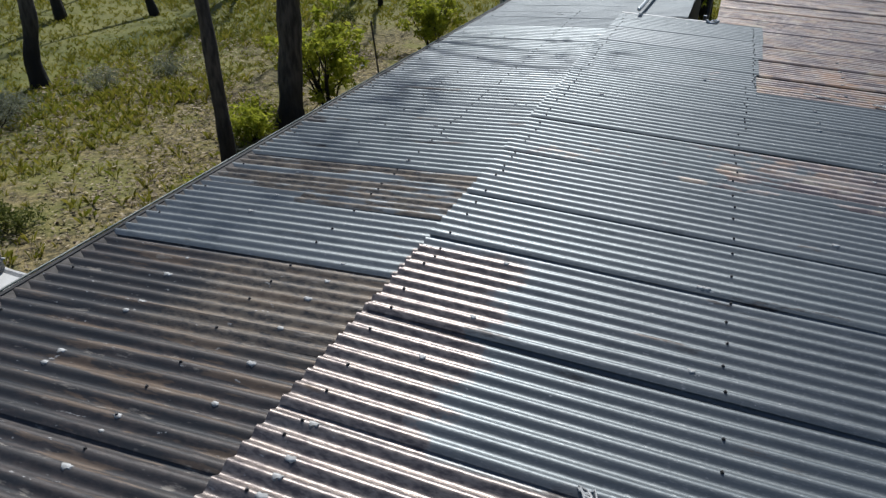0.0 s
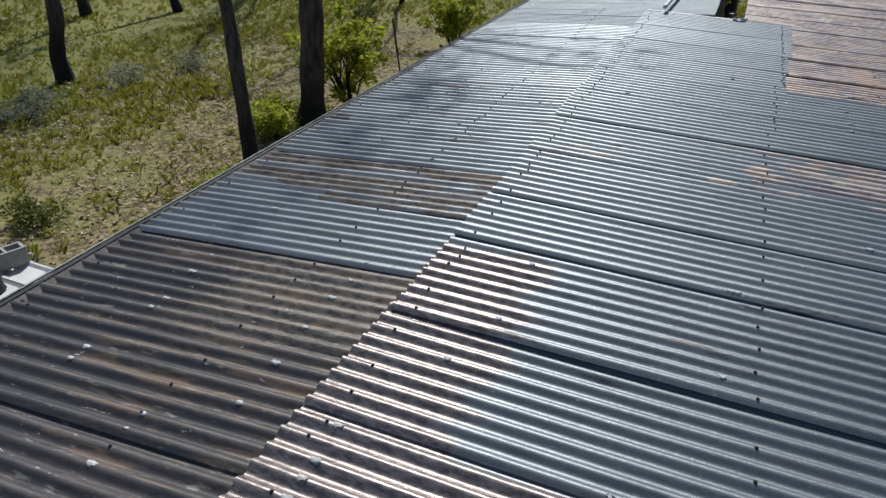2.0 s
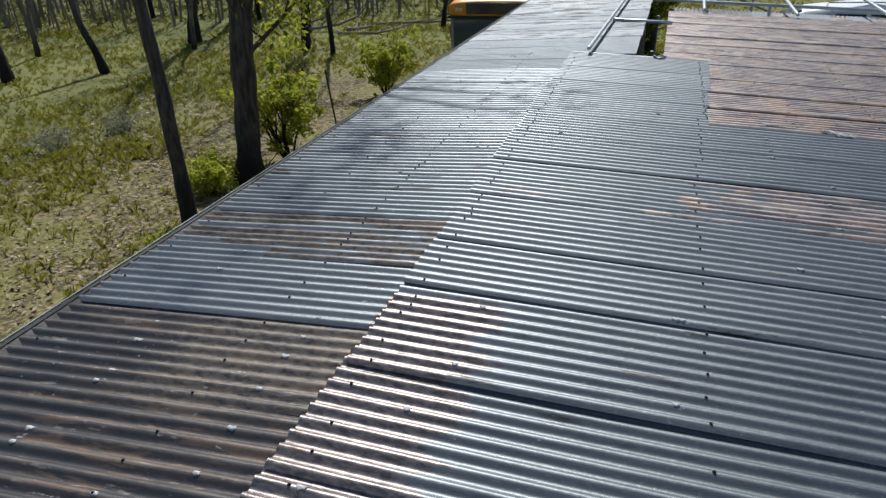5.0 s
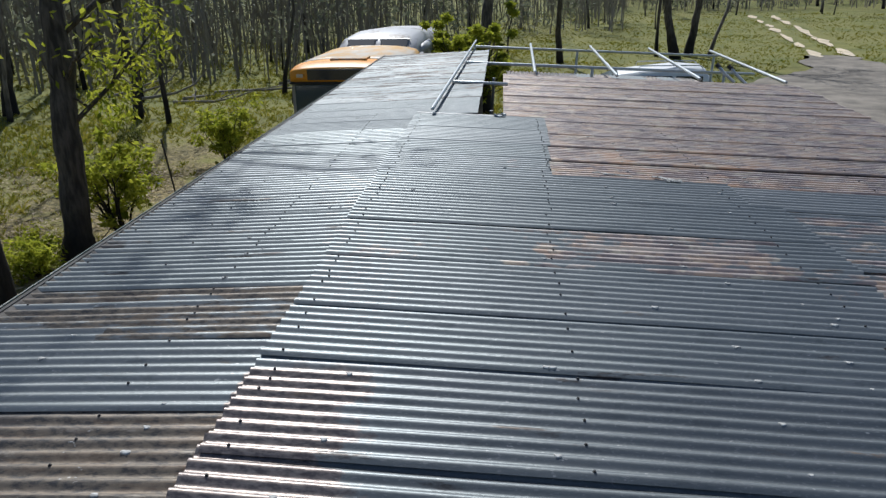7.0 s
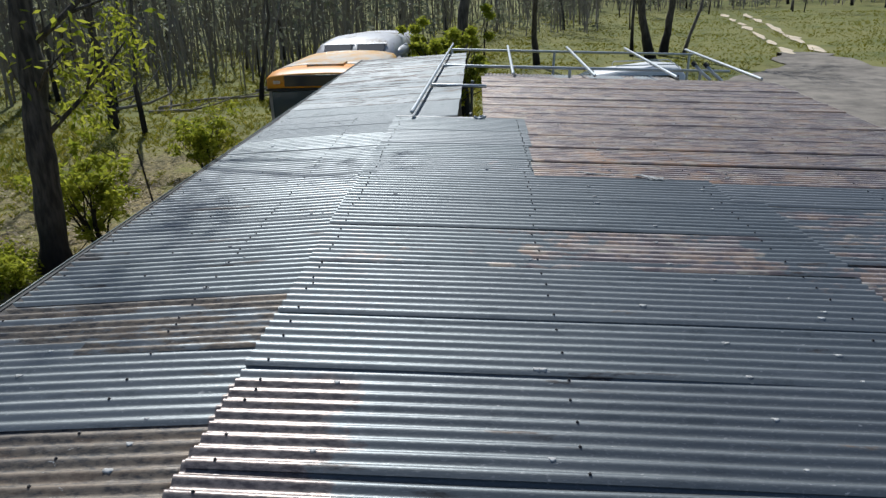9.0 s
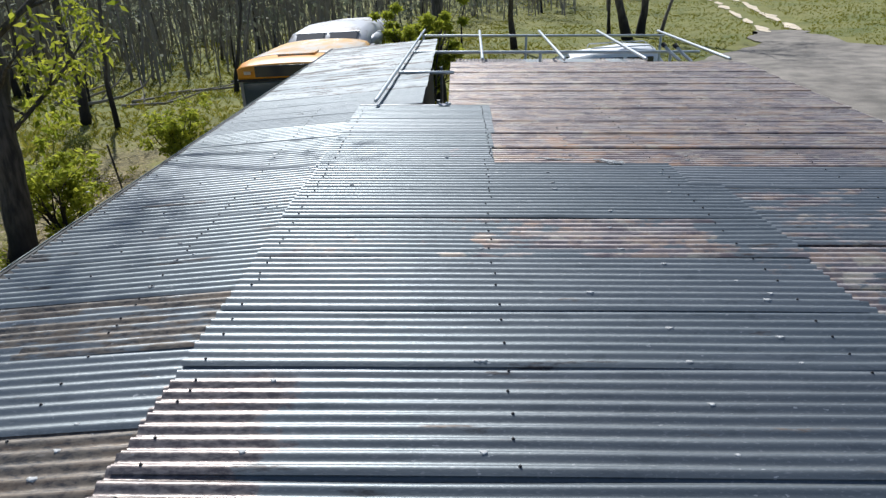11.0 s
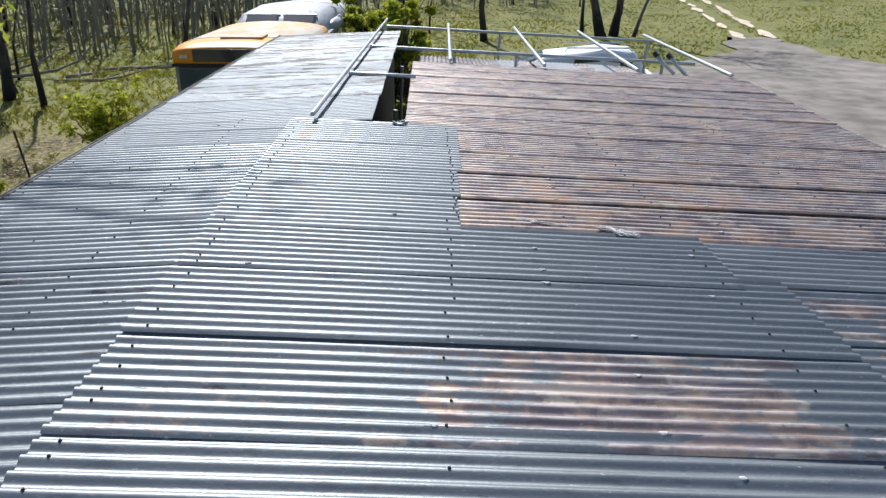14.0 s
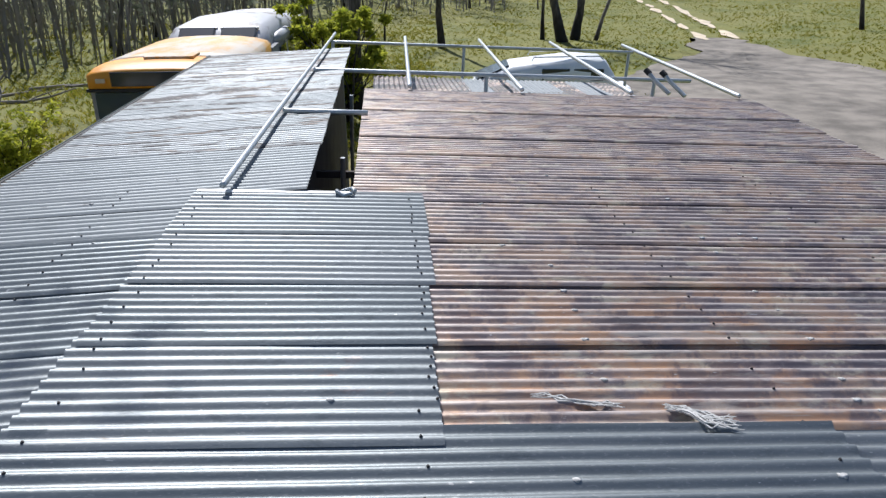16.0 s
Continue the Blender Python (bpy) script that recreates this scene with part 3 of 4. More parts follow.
for yy in (7.0,):
    beam = thing("ceiling_beam", ROOF, "grey timber beam across the open passage", "beam", "beams in the passage", "structure")
    part("beam", boxed(0.57, 0.965, yy, yy + 0.045, -0.42, -0.36, bevel=0.006), M_SHADE, beam)
for yy in (6.9, 8.9):
    p = thing("passage_post", ROOF, "slim dark steel post in the open passage", "post", "posts in the passage", "structure")
    bm = bmesh.new()
    tube(bm, [(0.83, yy, -2.85), (0.8, yy, -0.21 if yy < 7 else -0.05)], 0.022, 8)
    part("post", bm, M_STEEL, p)

# ---- pipe frame beyond the roof ----
frame_thing = thing("carport", ROOF, "open frame of galvanised pipes beyond the roof", "carport")
r_, q_ = 0.026, 0.024


def pipe(name, a, b, r, label=""):
    d = Vector(b) - Vector(a)
    bm = bmesh.new()
    tube(bm, [Vector(a) + d * f for f in (0, 0.004, 0.5, 0.996, 1)], [r * 0.9, r, r, r, r * 0.9], 10)
    return part(name, bm, M_STEEL, frame_thing, label, True)


pipe("rafter", (0.19, 5.12, 0.09), (0.36, 13.6, 0.12), r_ * 0.78)
for x0, x1 in ((1.43, 1.53), (2.68, 2.80), (3.93, 4.04), (5.2, 5.33)):
    pipe("rafter", (x0, 8.95, 0.055), (x1, 13.7, 0.085), r_)
pipe("purlin", (0.25, 7.45, 0.06), (1.0, 7.45, 0.06), q_)
pipe("purlin", (0.3, 10.0, 0.045), (5.12, 10.15, 0.03), r_)
pipe("purlin", (0.34, 12.9, 0.055), (5.27, 12.9, 0.055), r_)
for x0, yy in ((2.46, 12.9), (2.44, 10.08), (4.62, 10.1), (0.36, 12.9), (5.2, 12.9)):
    pipe("post", (x0, yy, -2.8 + 0.0465 * x0), (x0, yy, 0.05), r_)
for x0, x1, yy in ((4.43, 4.66, 9.9), (4.58, 4.8, 9.75)):
    st = thing("pipe_stub", ROOF, "short slanted steel channel with a black end cap", "bracket", "brackets at the roof edge")
    bm = bmesh.new()
    tube(bm, [(x1, yy - 0.25, -0.06), (x0 + 0.1, yy - 0.1, 0.06), (x0 + 0.02, yy, 0.15)], 0.026, 8)
    part("channel", bm, M_STEEL, st)
    bm = bmesh.new()
    tube(bm, [(x0 + 0.03, yy - 0.02, 0.143), (x0 - 0.01, yy + 0.03, 0.185)], 0.036, 10)
    part("cap", bm, M_DARK, st, "black cap")

# low lean-to roof beyond the edge, ribs running away from the shed
lean = thing("lean_to_roof", ROOF, "low lean-to roof of rusty and white corrugated iron", "roof", kind="structure")
for i in range(11):
    x0 = 1.02 + i * 0.31
    verts, faces = [], []
    for a in range(25):
        x = x0 + a / 24 * 0.33
        for b in range(4):
            verts.append((x, 9.3 + b * 0.75, -0.16 - 0.03 * b + 0.011 * math.cos(x / PITCH * math.tau) + 0.004 * (i % 2)))
    for a in range(24):
        for b in range(3):
            v = a * 4 + b
            faces.append((v, v + 4, v + 5, v + 1))
    ob = raw("lean_to_sheet", verts, faces, M_IRON, lean, True)
    ob.color = (0.3, 0.1, 0.5, 1) if i in (4, 6, 7, 9) else (0.7, 0.45, 0, 1)
for x0 in (1.1, 4.3):
    part("lean_to_post", tube(bmesh.new(), [(x0, 11.5, -2.75), (x0, 11.5, -0.24)], 0.04, 8), M_TIMBER, lean)

# ---- ground ----
N = 90
xs = np.concatenate([np.linspace(-500, -40, 12), np.linspace(-36, 36, 60), np.linspace(40, 500, 12)])
ys = np.concatenate([np.linspace(-400, -14, 10), np.linspace(-10, 70, 66), np.linspace(76, 600, 14)])


def ground_z(x, y):
    d = math.hypot(x, y - 5)
    lump = 0.05 * noise.noise((x * 0.5, y * 0.5, 0)) + 0.12 * noise.noise((x * 0.12, y * 0.12, 3))
    flat = min(1.0, max(0.0, (abs(x - 1.5) - 4.5) / 3)) if -6 < y < 30 else 1.0
    return GZ + lump * flat + max(0, d - 30) * 0.018


verts = [(float(x), float(y), ground_z(float(x), float(y))) for y in ys for x in xs]
w = len(xs)
faces = [(j * w + i, j * w + i + 1, (j + 1) * w + i + 1, (j + 1) * w + i) for j in range(len(ys) - 1) for i in range(w - 1)]
tagged(raw("ground", verts, faces, M_GROUND, None, True), "dry grassy ground strewn with leaf litter", "ground", kind="structure")


def patch(name, outline, mat, label, category, lift=0.03, jit=0.5, seed=1):
    """A ground patch with a ragged outline."""
    pts = []
    for (x0, y0), (x1, y1) in zip(outline, outline[1:] + outline[:1]):
        k = max(2, int(math.hypot(x1 - x0, y1 - y0) / 0.8))
        for i in range(k):
            x, y = x0 + (x1 - x0) * i / k, y0 + (y1 - y0) * i / k
            pts.append((x + jit * noise.noise((x * 0.7, y * 0.7, seed)), y + jit * noise.noise((x * 0.7, y * 0.7, seed + 9))))
    bm = bmesh.new()
    f = bm.faces.new([bm.verts.new((x, y, 0)) for x, y in pts])
    if f.normal.z < 0:
        f.normal_flip()
    r = bmesh.ops.triangulate(bm, faces=[f])
    for _ in range(3):
        long = [e for e in bm.edges if e.calc_length() > 2.5]
        if not long:
            break
        bmesh.ops.subdivide_edges(bm, edges=long, cuts=1)
        bmesh.ops.triangulate(bm, faces=bm.faces[:])
    for v in bm.verts:
        v.co.z = ground_z(v.co.x, v.co.y) + lift
    return tagged(part(name, bm, mat, None, "", True), label, category, kind="structure")


patch("driveway", [(6.5, 20.0), (8.5, 15.5), (11.2, 13.6), (13.5, 10.5), (22.0, 5.0), (34.0, 9.0), (27.0, 22.0), (20.5, 27.0), (19.4, 31.5), (18.6, 37.5), (17.2, 37.8), (15.3, 33.6), (12.8, 30.4), (9.5, 27.0)], M_GRAVEL,
      "grey gravel driveway beside the shed", "driveway", 0.05, 0.9)
def rut(y):
    return 17.3 + (y - 37) * 0.2


rr_ = random.Random(8)
for off in (0.0, 1.75):
    y = 37.0
    while y < 68:
        ln = rr_.uniform(2.5, 7.0)
        a, c, w_ = rut(y) + off, rut(y + ln) + off, rr_.uniform(0.22, 0.4)
        patch("wheel_track", [(a - w_ * 0.3, y), (a + w_ * 0.3, y), ((a + c) / 2 + w_, y + ln / 2), (c + w_ * 0.3, y + ln), (c - w_ * 0.3, y + ln), ((a + c) / 2 - w_, y + ln / 2)], M_SAND,
              "pale sandy wheel track through the grass", "track", 0.06, 0.3, rr_.uniform(0, 9))
        y += ln + rr_.uniform(0.3, 1.6)


# ---- grass and litter ----
def in_drive(x, y):
    if 6.5 < x < 34 and 9 < y < 38:
        lo = 9.5 + max(0, (y - 27)) * 0.72 if y > 20 else 7.0 + (20.0 - y) * 0.65
        hi = 19.6 - max(0, y - 30) * 0.1 if y > 27 else 20.5 + (27 - y) * 1.3
        return lo < x < hi
    if y >= 38 and y < 72:
        c = 17.3 + (y - 37) * 0.2
        return c - 0.2 < x < c + 2.8 and not (c + 0.9 < x < c + 1.7)
    return False


def blocked(x, y):
    return (-1.7 < x < 5.4 and -5 < y < 13.5) or (-4.1 < x < -1.0 and 13 < y < 26) or in_drive(x, y) or (3.6 < x < 8 and 18.4 < y < 21.5)


def tufts(name, count, spot, height, blades, width, mat, label, seed):
    r = random.Random(seed)
    verts, faces = [], []
    made = 0
    tries = 0
    while made < count and tries < count * 6:
        tries += 1
        x, y = spot(r)
        if blocked(x, y):
            continue
        made += 1
        z = ground_z(x, y) - 0.02
        s = height * r.uniform(0.5, 1.3) * (0.75 + 0.5 * noise.noise((x * 0.3, y * 0.3, 7)))
        for _ in range(blades):
            a = r.uniform(0, math.tau)
            lx, ly = math.cos(a), math.sin(a)
            sp = r.uniform(0.1, 0.75)
            bx, by = x + lx * s * 0.15 * r.random(), y + ly * s * 0.15 * r.random()
            h = s * r.uniform(0.6, 1.15)
            k = len(verts)
            wv = width * r.uniform(0.6, 1.3)
            verts += [(bx - ly * wv, by + lx * wv, z), (bx + ly * wv, by - lx * wv, z), (bx + lx * h * sp * 0.45, by + ly * h * sp * 0.45, z + h * 0.65),
                      (bx + lx * h * sp, by + ly * h * sp, z + h * (1.0 - 0.35 * sp))]
            faces += [(k, k + 1, k + 2), (k + 2, k + 1, k + 3)]
    return tagged(raw(name, verts, faces, mat), label, "grass", kind="stuff")


def near_spot(r):
    while True:
        x, y = r.uniform(-14, -1.6), r.uniform(-3, 17)
        if noise.noise((x * 0.45, y * 0.45, 1.5)) > r.uniform(-0.5, 0.55):
            return x, y


def left_spot(r):
    d = 9 + 45 * r.random() ** 1.25
    a = radians(r.uniform(-82, 4))
    x, y = 0.9 + d * math.sin(a), -2.4 + d * math.cos(a)
    if x > -8.5 and y < 17 and r.random() < 0.9:
        return -60, 60
    return x, y


def right_spot(r):
    d = 16 + 60 * r.random() ** 1.2
    a = radians(r.uniform(-4, 42))
    return 1 + d * math.sin(a), d * math.cos(a)


tufts("grass", 26000, near_spot, 0.06, 8, 0.0035, M_GRASS, "short yellow-green grass tufts among leaf litter", 1)
tufts("grass", 32000, left_spot, 0.21, 11, 0.0048, M_GRASS, "tall green and yellow bush grass", 2)
tufts("grass", 20000, right_spot, 0.15, 9, 0.011, M_GRASS, "rough green paddock grass", 3)

r = random.Random(5)
verts, faces = [], []
for _ in range(30000):
    x, y = r.uniform(-12.5, -1.5), r.uniform(-3, 14)
    if blocked(x, y) or noise.noise((x * 0.4, y * 0.4, 5)) < r.uniform(-0.7, 0.3):
        continue
    z = ground_z(x, y) + 0.025 + r.uniform(0, 0.03)
    a, s = r.uniform(0, math.tau), r.uniform(0.02, 0.06)
    c, d = math.cos(a) * s, math.sin(a) * s
    t1, t2 = r.uniform(-0.02, 0.02), r.uniform(-0.02, 0.02)
    k = len(verts)
    verts += [(x - c, y - d, z), (x + d * 0.4, y - c * 0.4, z + t1), (x + c, y + d, z + t2), (x - d * 0.4, y + c * 0.4, z)]
    faces.append((k, k + 1, k + 2, k + 3))
tagged(raw("leaf_litter", verts, faces, M_STRAW), "dry fallen leaves and bark scraps on the ground", "leaf litter", kind="stuff")


# ---- plants ----
def leaf_cloud(r, centres, per, size, droop=0.7, spread=1.0):
    """Narrow leaves round the given clump centres (x, y, z, radius)."""
    verts, faces = [], []
    for cx, cy, cz, cr in centres:
        for _ in range(per):
            v = Vector((r.gauss(0, 1), r.gauss(0, 1), r.gauss(0, 0.8))).normalized() * cr * r.random() ** 0.45 * spread
            p = Vector((cx, cy, cz)) + v
            d = Vector((r.gauss(0, 1), r.gauss(0, 1), r.gauss(0, 0.6) - droop)).normalized()
            s = d.orthogonal().normalized()
            s = (s * math.cos(r.uniform(0, 6.3)) + d.cross(s) * math.sin(r.uniform(0, 6.3))).normalized()
            ln = size * r.uniform(0.6, 1.4)
            wd = ln * 0.19
            k = len(verts)
            verts += [p, p + d * ln * 0.45 + s * wd, p + d * ln, p + d * ln * 0.45 - s * wd]
            faces.append((k, k + 1, k + 2, k + 3))
    return [tuple(v) for v in verts], faces


def limb(bm, r, a, d, length, r0, depth, tips, n=6):
    """A branch with side branches; its tips are gathered."""
    pts, rad = [Vector(a)], [r0]
    d = d.normalized()
    seg = 4
    for i in range(seg):
        d = (d + Vector((r.gauss(0, 0.13), r.gauss(0, 0.13), r.gauss(0.05, 0.1)))).normalized()
        pts.append(pts[-1] + d * length / seg)
        rad.append(r0 * (1 - 0.72 * (i + 1) / seg))
    tube(bm, pts, rad, n)
    tips.append((pts[-1], d))
    if depth > 0:
        for i in range(1, seg):
            if r.random() < 0.85:
                side = Vector((r.gauss(0, 1), r.gauss(0, 1), r.uniform(-0.2, 0.7))).normalized()
                limb(bm, r, pts[i], d * 0.6 + side * 0.8, length * r.uniform(0.4, 0.65), rad[i] * 0.6, depth - 1, tips, max(4, n - 1))


def gum_tree(at, path, r0, height, seed, label, bark, leaf=M_LEAF, group="", crown_from=0.62, per=13, branches=(), leafsize=0.16, extra=()):
    """A tree: trunk along path (offsets from its base), carried on to its height, limbs and a loose crown."""
    r = random.Random(seed)
    t = thing("tree", (at[0], at[1], ground_z(at[0], at[1]) - 0.05), label, "tree", group)
    pts = [Vector((0, 0, 0)), *[Vector(p) for p in path]]
    d = (pts[-1] - pts[-2]).normalized()
    d = (d + Vector((0, 0, 1.2))).normalized()
    while pts[-1].z < height:
        d = (d + Vector((r.gauss(0, 0.06), r.gauss(0, 0.06), 0.05))).normalized()
        pts.append(pts[-1] + d * 0.8)
    rad = []
    for p in pts:
        f = p.z / height
        rad.append(max(0.03, r0 * (1.0 - 0.72 * f) * (1 + 0.3 * max(0, 1 - p.z / 0.35)) * r.uniform(0.94, 1.06)))
    fine_p, fine_r = [], []
    for i in range(len(pts) - 1):
        for g in range(4):
            f = g / 4
            p = pts[i].lerp(pts[i + 1], f)
            k = rad[i] + (rad[i + 1] - rad[i]) * f
            off = Vector((noise.noise((p.z * 1.1, seed, 0)), noise.noise((p.z * 1.1, seed, 5)), 0)) * r0 * 0.3 * min(1, p.z)
            fine_p.append(p + off)
            fine_r.append(k * (1 + 0.16 * noise.noise((p.z * 2.3, seed, 9))))
    fine_p.append(pts[-1])
    fine_r.append(rad[-1])
    bm = bmesh.new()
    tube(bm, fine_p, fine_r, 12 if r0 > 0.1 else 7)
    trunk = part("trunk", bm, bark, t, "", True)
    tips = []
    bm = bmesh.new()
    for p, q in zip(pts, rad):
        if p.z > height * crown_from:
            for _ in range(2):
                a = r.uniform(0, math.tau)
                limb(bm, r, p, Vector((math.cos(a), math.sin(a), r.uniform(0.25, 0.9))), height * r.uniform(0.16, 0.26), q * 0.5, 1, tips, 5)
    for a, b, rr0 in branches:
        limb(bm, r, Vector(a), Vector(b) - Vector(a), (Vector(b) - Vector(a)).length, rr0, 1, tips, 6)
    part("branch", bm, bark, t, "", True)
    cl = [(p.x + r.gauss(0, 0.12), p.y + r.gauss(0, 0.12), p.z - 0.08, r.uniform(0.25, 0.55) * height / 9) for p, _ in tips]
    v, f = leaf_cloud(r, cl, per, leafsize)
    v2, f2 = leaf_cloud(r, extra, 90, leafsize * 0.8)
    f += [tuple(i + len(v) for i in q) for q in f2]
    v += v2
    raw("crown", v, f, leaf, t)
    return t


def shrub(at, height, width, seed, label, leaf, per=30, leafsize=0.08, stems=9, group=""):
    r = random.Random(seed)
    t = thing("shrub", (at[0], at[1], ground_z(at[0], at[1]) - 0.03), label, "shrub", group)
    bm = bmesh.new()
    tips = []
    for _ in range(stems):
        a = r.uniform(0, math.tau)
        limb(bm, r, Vector((0.04 * math.cos(a), 0.04 * math.sin(a), 0)), Vector((math.cos(a) * width / height * 0.7, math.sin(a) * width / height * 0.7, 1)), height * r.uniform(0.55, 0.95), 0.016 * height, 1, tips, 5)
    part("stem", bm, M_BARK, t, "", True)
    cl = [(p.x, p.y, p.z, 0.17 * width * r.uniform(0.6, 1.2)) for p, _ in tips]
    cl += [(r.gauss(0, width * 0.22), r.gauss(0, width * 0.22), height * r.uniform(0.2, 0.8), 0.16 * width) for _ in range(stems * 2)]
    v, f = leaf_cloud(r, cl, per, leafsize, 0.35)
    raw("foliage", v, f, leaf, t)
    return t


gum_tree((-5.75, 1.53), [(-0.06, -0.03, 0.4), (-0.14, -0.06, 0.95), (-0.19, -0.06, 1.57), (-0.15, -0.02, 2.16), (-0.03, 0.1, 2.75)], 0.21, 11, 11, "stout dark-barked gum tree beside the shed", M_BARK, crown_from=0.6)
gum_tree((-5.85, 6.12), [(-0.01, 0.0, 0.4), (-0.02, -0.01, 1.1), (-0.04, -0.02, 1.94), (-0.06, -0.03, 2.6), (-0.1, -0.05, 3.4)], 0.125, 9, 12, "slender leaning gum tree close to the eave", M_BARK, crown_from=0.6)
# its three highest branches, out of view, are placed to shade the narrow roof side
gum_tree((-6.06, 8.22), [(0.03, 0.03, 0.5), (0.08, 0.1, 1.3), (0.12, 0.16, 2.2), (0.16, 0.22, 3.0), (0.2, 0.26, 3.8), (0.24, 0.3, 4.4)], 0.22, 12, 13, "tall gum tree with a charred base and a low leafy branch", M_BARK,
         M_LEAF_LIME, crown_from=0.55, per=22, branches=[((0.12, 0.16, 2.2), (1.3, 0.6, 3.9), 0.05), ((0.16, 0.22, 2.9), (0.9, -0.5, 3.6), 0.035), ((0.2, 0.26, 3.6), (2.2, 1.2, 5.6), 0.06), ((0.4, 0.4, 8.0), (3.6, 0.8, 10.4), 0.08), ((0.4, 0.4, 8.6), (2.9, -0.9, 10.6), 0.07),
                                ((0.4, 0.4, 8.3), (3.9, 2.2, 10.8), 0.07)],
         extra=[(0.6, 0.4, 2.6, 0.28), (0.95, 0.5, 2.85, 0.33), (1.25, 0.7, 3.2, 0.36), (0.7, 0.35, 3.2, 0.26), (1.5, 0.8, 3.6, 0.34), (0.9, 0.6, 2.4, 0.22), (1.35, 0.75, 4.0, 0.3)])
gum_tree((-12.28, 8.46), [(-0.02, -0.02, 0.58), (0.04, 0.03, 1.26), (0.08, 0.1, 1.85)], 0.17, 9, 14, "gum tree with black charred bark", M_BARK_BURNT)
gum_tree((-16.24, 21.56), [(0.05, 0.03, 0.92), (0.1, 0.07, 1.52)], 0.22, 10, 15, "gum tree with black charred bark", M_BARK_BURNT)
gum_tree((-15.66, 15.96), [(-0.15, -0.1, 0.8), (-0.35, -0.25, 1.7)], 0.12, 8, 16, "thin crooked burnt gum tree", M_BARK_BURNT)
gum_tree((-7.65, 25.79), [(0.1, 0.03, 0.9), (0.3, 0.09, 1.76), (0.6, 0.17, 3.2)], 0.085, 8, 17, "thin dark sapling in the grass", M_BARK_BURNT)
gum_tree((-9.58, 19.57), [(-0.03, -0.02, 1.58), (0.12, 0.06, 3.07)], 0.075, 8, 18, "thin dark sapling in the grass", M_BARK_BURNT)
gum_tree((10.1, 37.6), [(-0.35, 0.08, 1.3), (-0.53, 0.13, 2.1)], 0.24, 10, 19, "dark gum tree in a clump beyond the frame", M_BARK_BURNT, group="clump of dark gums")
gum_tree((10.9, 38.3), [(0.14, -0.04, 1.24), (0.22, -0.06, 2.05)], 0.22, 11, 20, "dark gum tree in a clump beyond the frame", M_BARK_BURNT, group="clump of dark gums")
gum_tree((11.9, 38.0), [(0.3, 0, 1.2), (0.75, 0.1, 2.4)], 0.1, 8, 21, "slim pale-barked gum in a clump", M_BARK_PALE, group="clump of dark gums")
gum_tree((9.3, 38.6), [(-0.05, 0, 1.2), (-0.02, 0.1, 2.4)], 0.1, 8, 22, "slim dark gum in a clump", M_BARK_BURNT, group="clump of dark gums")
gum_tree((27.46, 40.15), [(-0.25, 0.17, 1.82)], 0.11, 8, 23, "lone thin gum tree in the paddock", M_BARK)

shrub((-5.86, 9.4), 1.75, 0.95, 31, "leafy lime-green gum sapling beside the eave", M_LEAF_LIME, 60, 0.12, 11)
shrub((-5.9, 14.8), 1.5, 0.9, 32, "yellow-green leafy bush near the shed corner", M_LEAF_LIME, 60, 0.11, 11)
shrub((-6.3, 7.5), 0.75, 0.8, 33, "low bright green bush at a tree's foot", M_LEAF_LIME, 50, 0.09, 9)
shrub((-5.6, 5.2), 0.4, 0.6, 34, "low green weed tuft by the wall", M_LEAF_LIME, 18, 0.07, 6)
shrub((-10.9, 6.2), 0.6, 0.95, 35, "low grey-green shrub in the litter", M_LEAF_GREY, 30, 0.05, 9, "grey-green shrubs")
shrub((-10.7, 8.6), 0.55, 0.7, 36, "low grey-green shrub in the litter", M_LEAF_GREY, 26, 0.05, 8, "grey-green shrubs")
shrub((-11.3, 6.9), 0.5, 0.8, 37, "low grey-green shrub in the litter", M_LEAF_GREY, 26, 0.05, 8, "grey-green shrubs")
shrub((-10.4, 10.3), 0.5, 0.7, 38, "low grey-green shrub in the litter", M_LEAF_GREY, 26, 0.05, 8, "grey-green shrubs")
shrub((-7.3, 3.3), 0.45, 0.8, 39, "low dark green shrub behind the sheet stack", M_LEAF, 26, 0.06, 8)
shrub((-13.6, 2.4), 0.6, 1.0, 40, "low grey-green shrub in the litter", M_LEAF_GREY, 26, 0.05, 8, "grey-green shrubs")
shrub((0.1, 20.5), 3.2, 0.9, 41, "dense dark green bushy tree behind the coach", M_LEAF_LIME, 300, 0.12, 24)
gum_tree((0.35, 21.6), [(0.0, 0.0, 1.3), (0.03, 0.02, 2.6)], 0.21, 11, 43, "dark gum trunk rising behind the round bush", M_BARK_BURNT)
shrub((-9.5, 17.0), 0.5, 0.7, 42, "low dark green shrub", M_LEAF, 22, 0.06, 8)

# ---- woods ----
woods = []
for i, (h, r0, mat) in enumerate(((8, 0.06, M_BARK_PALE), (9, 0.09, M_BARK_BURNT), (7, 0.05, M_BARK_PALE), (10, 0.12, M_BARK), (8, 0.08, M_BARK_PALE), (6, 0.045, M_BARK_BURNT))):
    rr_ = random.Random(60 + i)
    woods.append(gum_tree((-40 - 3 * i, 70), [(rr_.uniform(-0.2, 0.2), rr_.uniform(-0.2, 0.2), 1.3), (rr_.uniform(-0.4, 0.4), rr_.uniform(-0.4, 0.4), 2.8)], r0, h, 60 + i, "slim bare-stemmed gum tree of the burnt woods", mat,
                          group="woods round the shed", crown_from=0.6, per=5, leafsize=0.22))
r = random.Random(77)
made = 0
